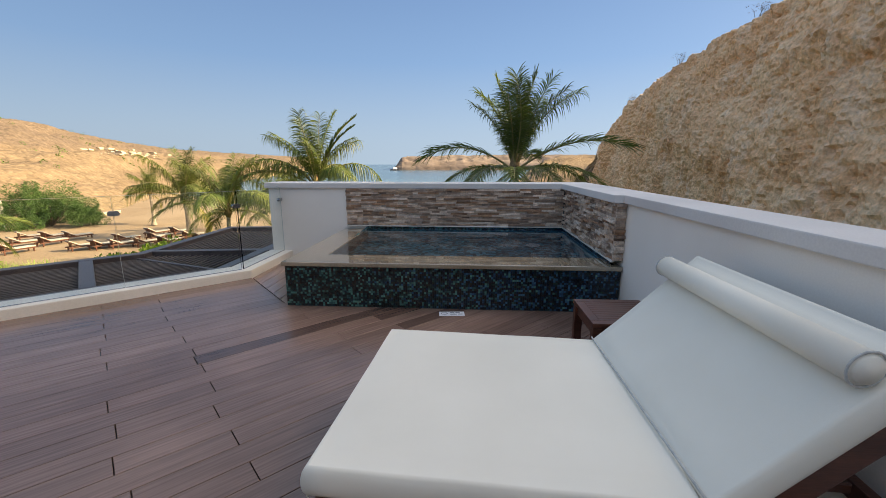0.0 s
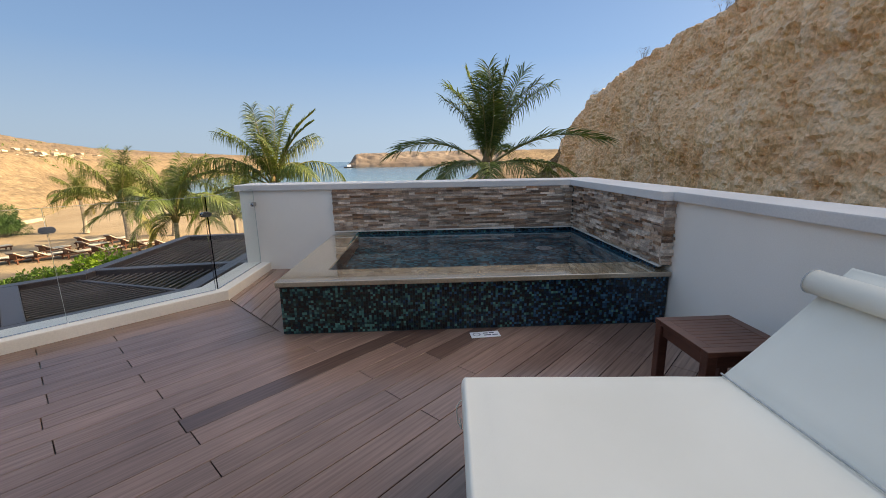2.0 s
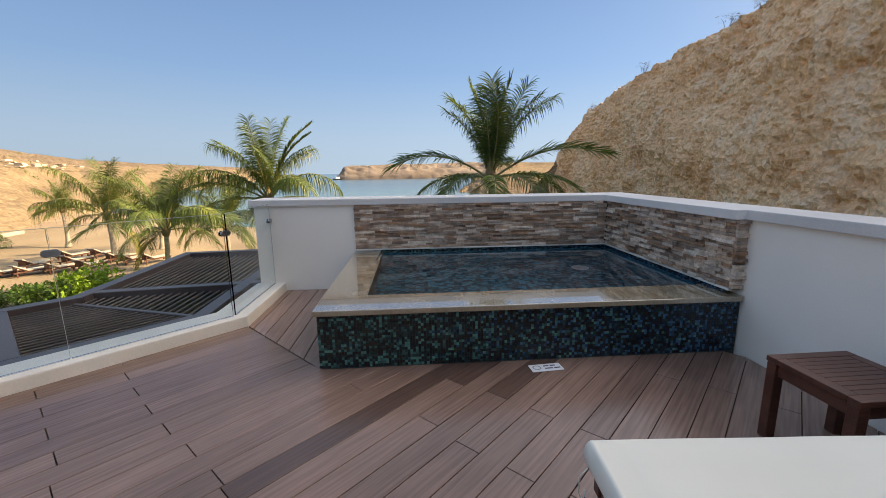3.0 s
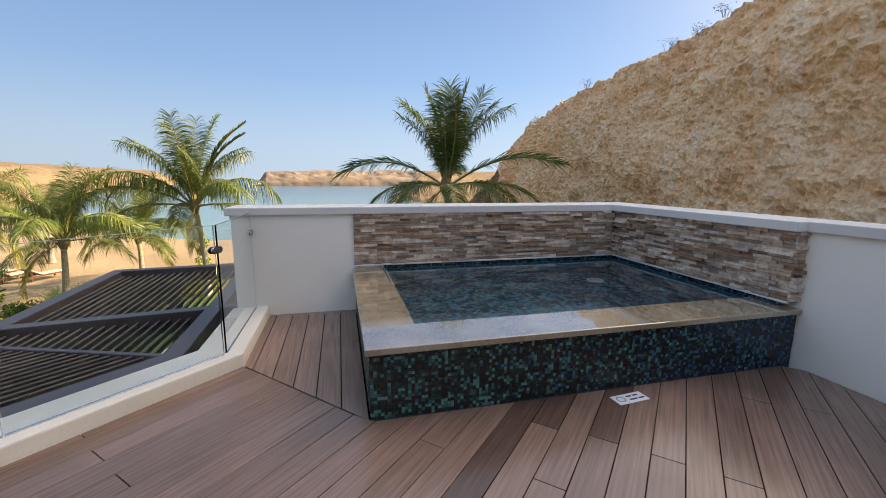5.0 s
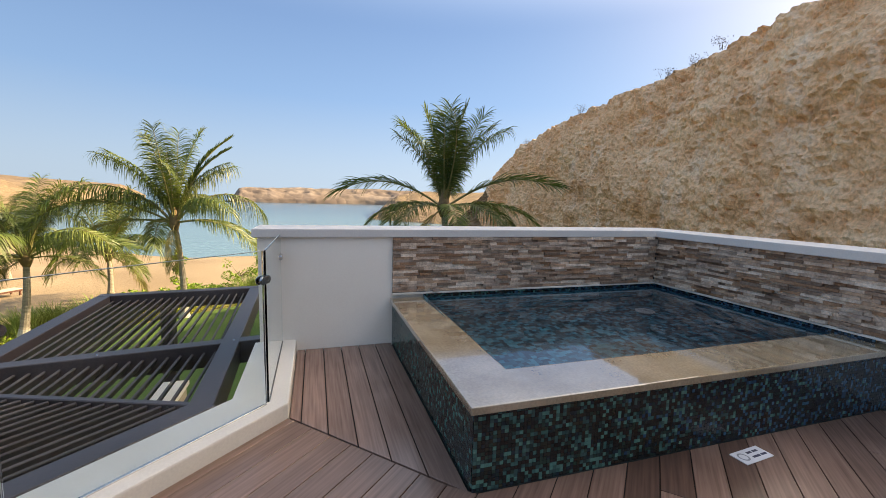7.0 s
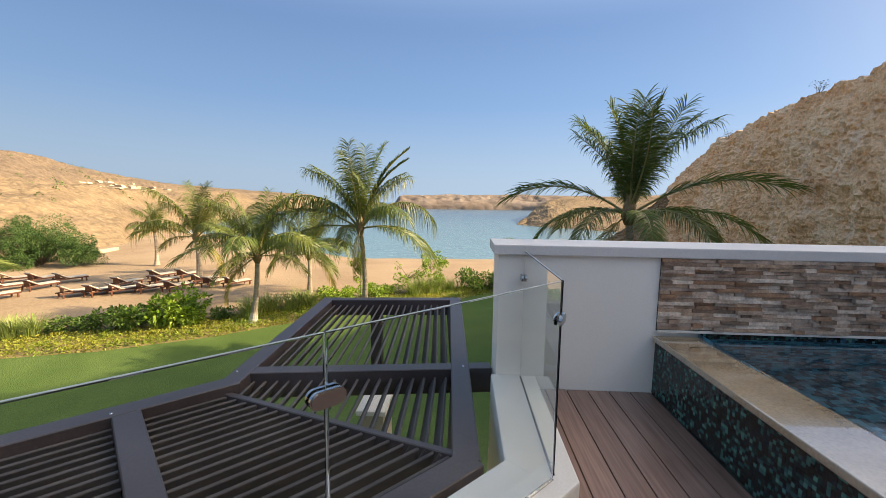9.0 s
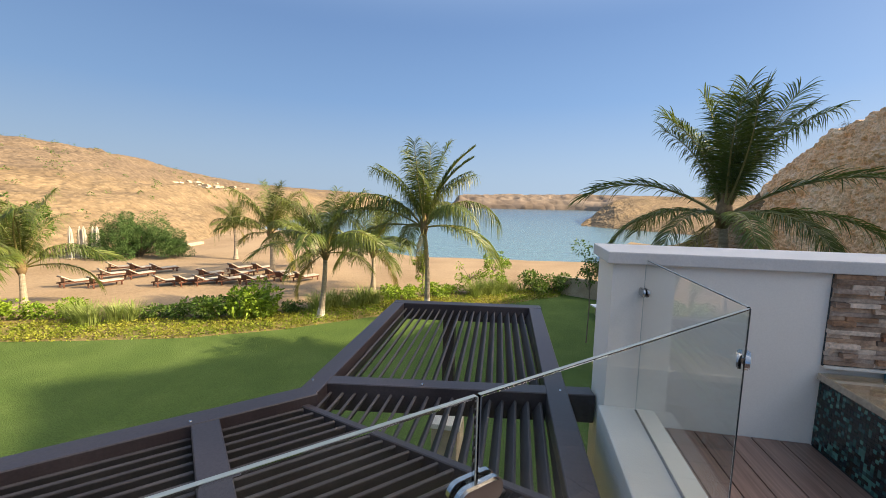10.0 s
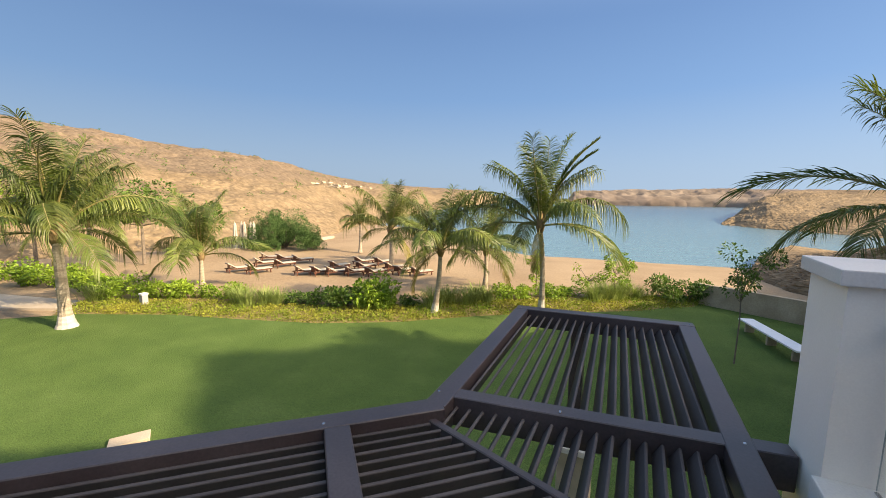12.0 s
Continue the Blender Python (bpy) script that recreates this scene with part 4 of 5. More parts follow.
NS = 20
for i in range(1, NS):
    f_ = i / NS
    slat(lerp2(MLp, MRp, f_) + Vector((0, 0.065)), lerp2(FL, FR, f_) - Vector((0, 0.07)))
    lowx = lerp2(MLp, MRp, f_)
    t_ = (lowx.x - BL.x) / (-1.47 - BL.x)
    if 0.03 < t_ < 0.99:
        slat((lowx.x + 0.01, BL.y - 0.05 + (1.27 - BL.y) * t_), lowx - Vector((0, 0.065)))
hipa, hipb = BL + Vector((0.02, -0.08)), Vector((-1.47, 1.27))
for i in range(1, 20):
    f_ = i / 20
    st_ = cross[0][0].lerp(cross[0][1], f_) - D * 0.075
    # up to the hip bar along the diagonal
    e_ = hipb - hipa
    det = (-D.x) * (-e_.y) - (-D.y) * (-e_.x)
    run = ((hipa.x - st_.x) * (-e_.y) - (hipa.y - st_.y) * (-e_.x)) / det
    if run > 0.06:
        slat(st_, st_ - D * (run - 0.02), 22)
    for k in range(3):
        slat(cross[k + 1][0].lerp(cross[k + 1][1], f_) - D * 0.075, cross[k][0].lerp(cross[k][1], f_) + D * 0.075, 22)
for x_, y_ in ((-2.62, 4.6), (-4.9, 0.15), (-7.4, -2.35)):
    pp("post", box(x_ - 0.075, y_ - 0.075, G, x_ + 0.075, y_ + 0.075, Z0, 0.006, 1))
for x_, y_ in ((-1.42, 2.36), (-3.2, 2.1), (-3.3, 4.5), (-1.5, 4.7), (-3.62, 1.42), (-4.85, 0.2), (-2.4, 2.22)):
    bolt = cylinder_up(0.011, 0.006)
    bolt.transform(Matrix.Translation((x_, y_, Z1)))
    pp("bolt", bolt, M_CHROME)


# ---- terrace things ----
def cylinder(r, length, sides=24, bevel=0.0):
    """Along +y, centred."""
    bm = bmesh.new()
    bmesh.ops.create_cone(bm, cap_ends=True, segments=sides, radius1=r, radius2=r, depth=length)
    if bevel:
        bmesh.ops.bevel(bm, geom=[e for e in bm.edges if abs(e.verts[0].co.z - e.verts[1].co.z) < 1e-6], offset=bevel, segments=3, affect='EDGES')
    bm.transform(Matrix.Rotation(radians(90), 4, 'X'))
    return bm


def soft_slab(x0, y0, z0, x1, y1, z1, puff, seed):
    """A stuffed cushion: rounded box whose faces swell and sag a little."""
    bm = box(x0, y0, z0, x1, y1, z1)
    bmesh.ops.subdivide_edges(bm, edges=bm.edges[:], cuts=13, use_grid_fill=True)
    cx, cy = (x0 + x1) / 2, (y0 + y1) / 2
    for v in bm.verts:
        fx, fy = (v.co.x - cx) / (x1 - x0) * 2, (v.co.y - cy) / (y1 - y0) * 2
        fz = (v.co.z - (z0 + z1) / 2) / (z1 - z0) * 2
        swell = (1 - fx ** 6) * (1 - fy ** 6)
        n = noise.noise(Vector((v.co.x * 3 + seed, v.co.y * 3, fz))) * 0.005
        v.co.z += fz * puff * swell + (n if fz > 0.5 else 0)
        if abs(fx) > 0.999:
            v.co.x += math.copysign(0.012 * (1 - fz * fz), fx) - math.copysign(0.012 * fz ** 4, fx)
        if abs(fy) > 0.999:
            v.co.y += math.copysign(0.012 * (1 - fz * fz), fy) - math.copysign(0.012 * fz ** 4, fy)
        if abs(fz) > 0.999 and (abs(fx) > 0.999 or abs(fy) > 0.999):
            v.co.z -= fz * 0.012
    return bm


def wire(points, r, sides=6):
    v, f = tube(points, [r] * len(points), sides)
    return v, f


def daybed():
    """A double sun lounger with a raised back, thick canvas cushions and a bolster."""
    bed = thing("sun_lounger", pose(1.302, -2.055, 0, 0, 0, -3.6), "double teak sun lounger with thick white canvas cushions", "sun lounger")
    W, L, T = 0.557, 1.17, 0.434
    part("seat_cushion", soft_slab(0, -W, T - 0.134, L + 0.03, W, T - 0.004, 0.006, 1), M_CUSHION, bed, "flat white canvas seat cushion", True)
    fold = Matrix.Translation((L, 0, T)) @ Matrix.Rotation(radians(3.6), 4, 'Z')
    tilt = fold @ Matrix.Rotation(radians(-44), 4, 'Y')
    back = soft_slab(-0.012, -W, -0.118, 0.69, W, -0.004, 0.006, 5)
    back.transform(tilt)
    part("back_cushion", back, M_CUSHION, bed, "raised white canvas back cushion", True)
    bol = cylinder(0.05, 1.13, 28, 0.012)
    bol.transform(tilt @ Matrix.Translation((0.545, 0.02, 0.042)) @ Matrix.Diagonal((1.08, 1, 0.94, 1)))
    bolster = part("bolster", bol, M_CUSHION, bed, "round white bolster pillow", True)
    for y in (-0.534, 0.574):
        ring = [tilt @ Vector((0.545 + 0.054 * math.cos(a), y, 0.042 + 0.047 * math.sin(a))) for a in np.linspace(0, 2 * math.pi, 25)]
        v, f = wire(ring, 0.004)
        part("piping", mesh_from("piping", v, f, M_PIPING, True), None, bolster)
    v, f = wire([fold @ Vector((0, y, 0.001)) for y in np.linspace(-W, W, 12)], 0.0045)
    part("piping", mesh_from("piping", v, f, M_PIPING, True), None, bed, "grey piping along the fold")
    for y in (-0.52, 0.52):
        part("side_rail", box(0.02, y - 0.022, 0.225, 1.86, y + 0.022, 0.298, 0.005), M_TEAK, bed)
        rail = box(-0.05, y - 0.022, -0.20, 0.72, y + 0.022, -0.122, 0.005)
        rail.transform(tilt)
        part("back_rail", rail, M_TEAK, bed)
        for x in (0.10, 1.74):
            part("leg", box(x - 0.03, y - 0.028, 0.0, x + 0.03, y + 0.028, 0.236, 0.005), M_TEAK, bed)
        part("tie", mesh_from("tie", *wire([(-0.015, y, 0.33), (-0.035, y + 0.02, 0.28), (-0.03, y + 0.035, 0.20), (-0.012, y + 0.02, 0.17), (-0.02, y, 0.24)], 0.003, 5), M_CUSHION, True), None, bed, "white cushion tie")
    part("foot_rail", box(0.03, -0.5, 0.235, 0.07, 0.5, 0.30, 0.005), M_TEAK, bed)
    part("head_rail", box(1.82, -0.5, 0.24, 1.86, 0.5, 0.31, 0.005), M_TEAK, bed)
    for i in range(14):
        part("slat", box(0.03 + i * 0.082, -0.5, 0.285, 0.085 + i * 0.082, 0.5, 0.298, 0.003, 1), M_TEAK, bed)
    for i in range(8):
        s = box(0.03 + i * 0.088, -0.5, -0.146, 0.085 + i * 0.088, 0.5, -0.124, 0.003, 1)
        s.transform(tilt)
        part("slat", s, M_TEAK, bed)
    for y in (-0.3, 0.3):
        prop = beam((1.45, y), (1.78, y), 0.03, 0, 0.04)
        prop.transform(Matrix.Translation((0, 0, 0.30)))
        part("prop", prop, M_TEAK, bed)
    return bed


daybed()


def side_table():
    t = thing("side_table", pose(2.745, -1.185, 0, 0, 0, 0.5), "small dark red teak side table with slatted top", "side table")
    W, H = 0.225, 0.45
    for s in (-1, 1):
        part("frame", box(-W, s * W - (0.055 if s > 0 else 0), H - 0.028, W, s * W + (0.055 if s < 0 else 0), H, 0.004), M_TEAK, t)
        part("frame", box(s * W - (0.055 if s > 0 else 0), -W + 0.056, H - 0.028, s * W + (0.055 if s < 0 else 0), W - 0.056, H, 0.004), M_TEAK, t)
        part("apron", box(-W + 0.05, s * (W - 0.03) - 0.01, H - 0.095, W - 0.05, s * (W - 0.03) + 0.01, H - 0.03, 0.003), M_TEAK, t)
        part("apron", box(s * (W - 0.03) - 0.01, -W + 0.05, H - 0.095, s * (W - 0.03) + 0.01, W - 0.05, H - 0.03, 0.003), M_TEAK, t)
        for r in (-1, 1):
            part("leg", box(s * (W - 0.03) - 0.026, r * (W - 0.03) - 0.026, 0, s * (W - 0.03) + 0.026, r * (W - 0.03) + 0.026, H - 0.029, 0.005), M_TEAK, t)
    for i in range(9):
        y = -W + 0.057 + i * 0.0374
        part("slat", box(-W + 0.056, y, H - 0.024, W - 0.056, y + 0.035, H - 0.001, 0.002, 1), M_TEAK, t)
    return t


side_table()
sign = thing("floor_sign", pose(1.636, -0.143, 0.001, 0, 0, 5), "small white plate with dark printing lying on the deck", "sign")
part("plate", box(-0.118, -0.05, 0, 0.118, 0.05, 0.006, 0.002, 1), M_PLASTIC, sign)
bm_ = bmesh.new()
bmesh.ops.create_circle(bm_, cap_ends=False, segments=24, radius=0.032)
outer_ = bm_.edges[:]
ext = bmesh.ops.extrude_edge_only(bm_, edges=outer_)
for v_ in [g for g in ext["geom"] if isinstance(g, bmesh.types.BMVert)]:
    v_.co *= 0.7
bm_.transform(Matrix.Translation((-0.07, 0, 0.0075)))
part("emblem", bm_, M_LOGO, sign, "round grey emblem")
for x0_, x1_, y_ in ((-0.015, 0.025, 0.018), (0.035, 0.075, 0.018), (-0.015, 0.045, -0.018), (0.055, 0.1, -0.018)):
    part("print_bar", box(x0_, y_ - 0.007, 0.0062, x1_, y_ + 0.007, 0.0072), M_PRINT, sign)
drain = thing("pool_drain", (2.65, 1.72, -0.549), "round white drain cover on the pool floor", "drain cover")
bm_ = cylinder(0.10, 0.02, 28, 0.005)
bm_.transform(Matrix.Rotation(radians(90), 4, 'X') @ Matrix.Identity(4))
bm_.transform(Matrix.Translation((0, 0, 0.01)))
part("cover", bm_, M_PLASTIC, drain)
for i in range(5):
    part("slot", box(-0.06, -0.05 + i * 0.025 - 0.003, 0.0202, 0.06, -0.05 + i * 0.025 + 0.003, 0.0215), M_LOGO, drain)


# ---- planting ----
def leafy(m, amount=0.22):
    """Lets some light through thin leaves."""
    n, l = m.node_tree.nodes, m.node_tree.links
    b = n["Principled BSDF"]
    tr = n.new("ShaderNodeBsdfTranslucent")
    src = b.inputs["Base Color"].links[0].from_socket
    gain = n.new("ShaderNodeHueSaturation")
    gain.inputs["Value"].default_value, gain.inputs["Saturation"].default_value = 1.3, 1.05
    l.new(src, gain.inputs["Color"])
    l.new(gain.outputs[0], tr.inputs["Color"])
    mix = n.new("ShaderNodeMixShader")
    mix.inputs[0].default_value = amount
    l.new(b.outputs[0], mix.inputs[1])
    l.new(tr.outputs[0], mix.inputs[2])
    l.new(mix.outputs[0], n["Material Output"].inputs["Surface"])


leafy(M_FROND_LIT_OLIVE, 0.32)
for m_ in (M_FROND, M_FROND_OLD, M_LEAF, M_LEAF_DARK, M_ACACIA, M_GRASS, M_COVER):
    leafy(m_)


def leaf_cloud(name, clumps, per, leaf, material, seed, stretch=1.8, droop=0.25):
    """Many small folded leaves gathered in clumps of (x, y, z, radius)."""
    rnd = np.random.RandomState(seed)
    verts, faces = [], []
    for cx, cy, cz, r in clumps:
        for _ in range(per):
            d = rnd.normal(size=3)
            d /= np.linalg.norm(d)
            p = Vector((cx, cy, cz)) + Vector(d * (1, 1, 0.85)) * r * rnd.uniform(0.45, 1.05) ** 0.6
            out = Vector(d) + Vector(rnd.normal(size=3)) * 0.5 + Vector((0, 0, 0.35 - droop))
            out.normalize()
            side = out.cross(Vector(rnd.normal(size=3))).normalized()
            up = side.cross(out)
            s = leaf * rnd.uniform(0.6, 1.3)
            b = len(verts)
            tip = p + out * s * stretch - Vector((0, 0, droop * s))
            mid = p + out * s * stretch * 0.5
            verts += [tuple(p), tuple(mid - side * s * 0.42 + up * s * 0.1), tuple(tip), tuple(mid + side * s * 0.42 + up * s * 0.1)]
            faces += [(b, b + 1, b + 2), (b, b + 2, b + 3)]
    return mesh_from(name, verts, faces, material)


def stems_mesh(clumps, base_z, seed, r=0.018):
    rnd = random.Random(seed)
    verts, faces = [], []
    for cx, cy, cz, rad in clumps:
        a = Vector((cx * 0.35, cy * 0.35, base_z))
        b = Vector((cx, cy, cz))
        mid = a.lerp(b, 0.5) + Vector((rnd.uniform(-.1, .1), rnd.uniform(-.1, .1), 0.05))
        v, f = tube([a, mid, b], [r, r * 0.8, r * 0.4], 5)
        o = len(verts)
        verts += v
        faces += [tuple(i + o for i in q) for q in f]
    return mesh_from("branch_frame", verts, faces, M_TWIG)


def shrub(variant):
    rnd = random.Random(variant * 13 + 1)
    clumps = [(rnd.uniform(-0.7, 0.7), rnd.uniform(-0.4, 0.4), rnd.uniform(0.25, 0.62), rnd.uniform(0.24, 0.36)) for _ in range(9)]
    return clumps


SHRUBS = []
for v_ in range(3):
    cl = shrub(v_)
    SHRUBS.append((leaf_cloud("foliage", cl, 130, 0.075, M_LEAF, 50 + v_), leaf_cloud("foliage", cl, 120, 0.075, M_LEAF_DARK, 60 + v_), stems_mesh(cl, 0, v_)))


def put_shrub(x, y, sx, sz, variant, dark=False, turn=0):
    s = thing("shrub", (x, y, G), "dark green leafy shrub in the planting bed" if dark else "bright green leafy shrub in the planting bed", "shrub", "planting bed shrubs")
    f = part("foliage", SHRUBS[variant][1 if dark else 0], None, s)
    st = part("branch_frame", SHRUBS[variant][2], None, s)
    for o in (f, st):
        o.matrix_basis = pose(0, 0, 0, 0, 0, turn) @ Matrix.Diagonal((sx, sx, sz, 1))
    return s


def grass_mesh(seed, n=230, h=0.62, spread=0.34):
    rnd = random.Random(seed)
    verts, faces = [], []
    for _ in range(n):
        a, r = rnd.uniform(0, 2 * math.pi), abs(rnd.gauss(0, 0.45)) * spread
        x, y = r * math.cos(a), r * math.sin(a)
        hh = h * rnd.uniform(0.6, 1.1)
        lx, ly = math.cos(a + rnd.uniform(-.6, .6)), math.sin(a + rnd.uniform(-.6, .6))
        w = 0.008
        b = len(verts)
        for fz, fo, ww in ((0, 0, 1), (0.55, 0.16, 0.9), (0.9, 0.42, 0.5)):
            verts.append((x + lx * fo * hh - ly * w * ww, y + ly * fo * hh + lx * w * ww, hh * fz))
            verts.append((x + lx * fo * hh + ly * w * ww, y + ly * fo * hh - lx * w * ww, hh * fz))
        verts.append((x + lx * 0.62 * hh, y + ly * 0.62 * hh, hh * 0.92))
        faces += [(b, b + 1, b + 3, b + 2), (b + 2, b + 3, b + 5, b + 4), (b + 4, b + 5, b + 6)]
    return mesh_from("tuft", verts, faces, M_GRASS)


GRASSES = [grass_mesh(70 + i) for i in range(3)]


def put_grass(x, y, s, variant):
    t = thing("grass_clump", (x, y, G), "soft grey-green ornamental grass clump", "grass", "ornamental grasses")
    b = part("tuft", GRASSES[variant], None, t)
    b.matrix_basis = pose(0, 0, 0, 0, 0, variant * 50) @ Matrix.Diagonal((s, s, s * 0.95, 1))


EDGE = [(-23.4, 6.9), (-22.6, 7.4), (-19.2, 9.2), (-16, 10.2), (-13.2, 11.2), (-10.6, 12.8), (-8, 15.2), (-5, 17.4), (-2, 19.4), (1.0, 22.0)]


def bed_point(s, off):
    """A point s of the way along the lawn's far edge, off metres behind it."""
    e = np.array(EDGE)
    d = np.concatenate([[0], np.cumsum(np.hypot(*np.diff(e, axis=0).T))])
    q = s * d[-1]
    x, y = np.interp(q, d, e[:, 0]), np.interp(q, d, e[:, 1])
    x2, y2 = np.interp(q + 0.4, d, e[:, 0]), np.interp(q + 0.4, d, e[:, 1])
    if q + 0.4 > d[-1]:
        x2, y2 = x + 0.3, y + 0.28
    t = np.array([x2 - x, y2 - y])
    t /= np.linalg.norm(t) + 1e-9
    return x - t[1] * off, y + t[0] * off


band = []
for j, off in enumerate(np.linspace(-0.05, 3.2, 9)):
    band.append([(*bed_point(s, off + 0.18 * math.sin(s * 90)), G - 0.03 + (0.0 if j == 0 else 0.12 * math.sin(min(1, j / 4) * 1.57)) - (0.13 if j == 8 else 0)) for s in np.linspace(0, 1, 90)])
tagged(part("planting_bed", grid_mesh("planting_bed", [p for row in band for p in row], 9, 90, M_SOIL), None), "brown soil bed along the lawn", "planting bed", kind="structure")
rc = np.random.RandomState(9)
clumps_ = []
for _ in range(4200):
    s_, off_ = rc.uniform(0, 1), rc.uniform(0.0, 1) ** 0.9 * 1.9
    x_, y_ = bed_point(s_, off_)
    clumps_.append((x_, y_, G + 0.06 + 0.05 * min(1, off_), 0.10))
tagged(part("ground_cover", leaf_cloud("ground_cover", clumps_, 8, 0.06, M_COVER, 8, 1.5), None), "low yellow-green ground cover with dry orange tips", "ground cover", kind="stuff")

for s_, off_, sx_, sz_, v_, dk_ in ((0.155, 2.7, 1.1, 0.9, 2, 0), (0.19, 2.5, 1.1, 1.0, 0, 0), (0.225, 2.6, 1.1, 1.05, 1, 0), (0.26, 2.5, 1.1, 1.0, 2, 0),
                                     (0.295, 2.4, 1.0, 0.9, 0, 0), (0.42, 2.2, 1.0, 0.8, 1, 1), (0.455, 2.2, 1.15, 1.0, 2, 1), (0.49, 2.3, 1.2, 1.2, 0, 1), (0.525, 2.4, 1.5, 1.6, 1, 0), (0.555, 2.3, 1.2, 1.15, 2, 0), (0.58, 2.1, 0.8, 0.7, 0, 1),
                                     (0.715, 2.3, 1.0, 0.9, 1, 0), (0.745, 2.4, 0.9, 0.8, 2, 0), (0.79, 2.3, 1.1, 0.85, 0, 0), (0.82, 2.5, 1.0, 0.7, 1, 0), (0.955, 1.2, 1.1, 1.35, 2, 1), (0.985, 1.0, 1.2, 1.3, 0, 1)):
    x_, y_ = bed_point((33.5 * s_ - 4.5) / 29.0, off_)
    put_shrub(x_, y_, sx_, sz_, v_, bool(dk_), s_ * 900)
for x_, y_, sx_ in ((-27.4, 9.6, 1.4), (-29.6, 9.2, 1.5), (-31.8, 8.8, 1.5), (-25.4, 10.2, 1.3), (-34, 8.4, 1.6)):
    put_shrub(x_, y_, sx_, sx_ * 0.85, int(sx_ * 10) % 3, False, x_ * 40)
for i, s_ in enumerate((0.145, 0.325, 0.345, 0.365, 0.385, 0.615, 0.63, 0.645, 0.66, 0.675, 0.69, 0.845, 0.86, 0.875, 0.89, 0.905, 0.92)):
    x_, y_ = bed_point((33.5 * s_ - 4.5) / 29.0, 1.9 + 0.3 * math.sin(i * 2.2))
    put_grass(x_, y_, 1.45 + 0.2 * math.sin(i * 3.1), i % 3)


def small_tree(base, height, spread, label, leaf=0.06, per=60, seed=0, dark=False, sparse=False, trunk=0.025):
    rnd = random.Random(seed)
    t = thing("small_tree", base, label, "tree")
    clumps = []
    for i in range(10 if not sparse else 14):
        a = rnd.uniform(0, 6.28)
        r = spread * rnd.uniform(0.1, 1) ** 0.7
        clumps.append((r * math.cos(a), r * math.sin(a), height * rnd.uniform(0.58 if not sparse else 0.3, 1.0), spread * (0.42 if not sparse else 0.2)))
    part("crown", leaf_cloud("crown", clumps, per, leaf, M_LEAF_DARK if dark else M_LEAF, seed + 3), None, t)
    v, f = tube([(0, 0, 0), (0.03, 0.02, height * 0.35), (-0.02, 0.03, height * 0.7)], [trunk, trunk * 0.8, trunk * 0.5], 7)
    part("trunk", mesh_from("trunk", v, f, M_TWIG), None, t)
    for i, (x, y, z, r) in enumerate(clumps):
        v, f = tube([(0, 0, min(z, height * 0.65) * 0.8), (x * 0.5, y * 0.5, z * 0.85), (x, y, z)], [trunk * 0.5, trunk * 0.35, trunk * 0.15], 4)
        part("limb", mesh_from("limb", v, f, M_TWIG), None, t)
    return t


small_tree((0.7, 14.3, G), 3.7, 0.75, "slim young tree with a leafy head standing in the lawn", per=110, seed=4, dark=True)
part_at = bed_point((33.5 * 0.77 - 4.5) / 29.0, 2.9)
small_tree((*part_at, G), 2.5, 0.45, "thin sparse sapling behind the palm", leaf=0.07, per=60, seed=9, sparse=True)
part_at = bed_point((33.5 * 0.9 - 4.5) / 29.0, 2.6)
small_tree((*part_at, G), 2.2, 1.0, "airy sparse shrub with small leaves by the beach", leaf=0.075, per=90, seed=14, sparse=True)
part_at = bed_point((33.5 * 0.85 - 4.5) / 29.0, 2.8)
small_tree((*part_at, G), 1.5, 1.1, "dry twiggy shrub with few leaves by the beach", leaf=0.07, per=40, seed=19, sparse=True)
small_tree((-33.5, 15.5, G), 5.2, 2.0, "leafy garden tree beyond the planting bed", leaf=0.13, per=220, seed=24, dark=True, trunk=0.12)
small_tree((-37, 11, G), 5.6, 2.3, "leafy garden tree beyond the planting bed", leaf=0.13, per=220, seed=29, dark=False, trunk=0.12)
small_tree((-34, 20, G), 4.0, 1.6, "leafy garden tree beyond the planting bed", leaf=0.12, per=200, seed=34, dark=True, trunk=0.1)


def acacia():
    rnd = random.Random(5)
    t = thing("acacia_bush", (-32.3, 27.0, G), "wide feathery green acacia bush below the hill", "bush")
    clumps = []
    for i in range(95):
        a, r = rnd.uniform(0, 6.28), rnd.uniform(0, 1) ** 0.6
        clumps.append((4.3 * r * math.cos(a) - 0.4, 2.6 * r * math.sin(a), 0.25 + (3.1 - 2.0 * r * r) * rnd.uniform(0.05, 1), rnd.uniform(0.45, 0.85)))
    part("crown", leaf_cloud("crown", clumps, 460, 0.05, M_ACACIA, 77, 3.2, 0.6), None, t)
    for i in range(7):
        a = i * 0.9
        v, f = tube([(0, 0, 0), (0.8 * math.cos(a), 0.5 * math.sin(a), 0.8), (2 * math.cos(a), 1.3 * math.sin(a), 1.7)], [0.09, 0.06, 0.03], 6)
        part("limb", mesh_from("limb", v, f, M_TWIG), None, t)


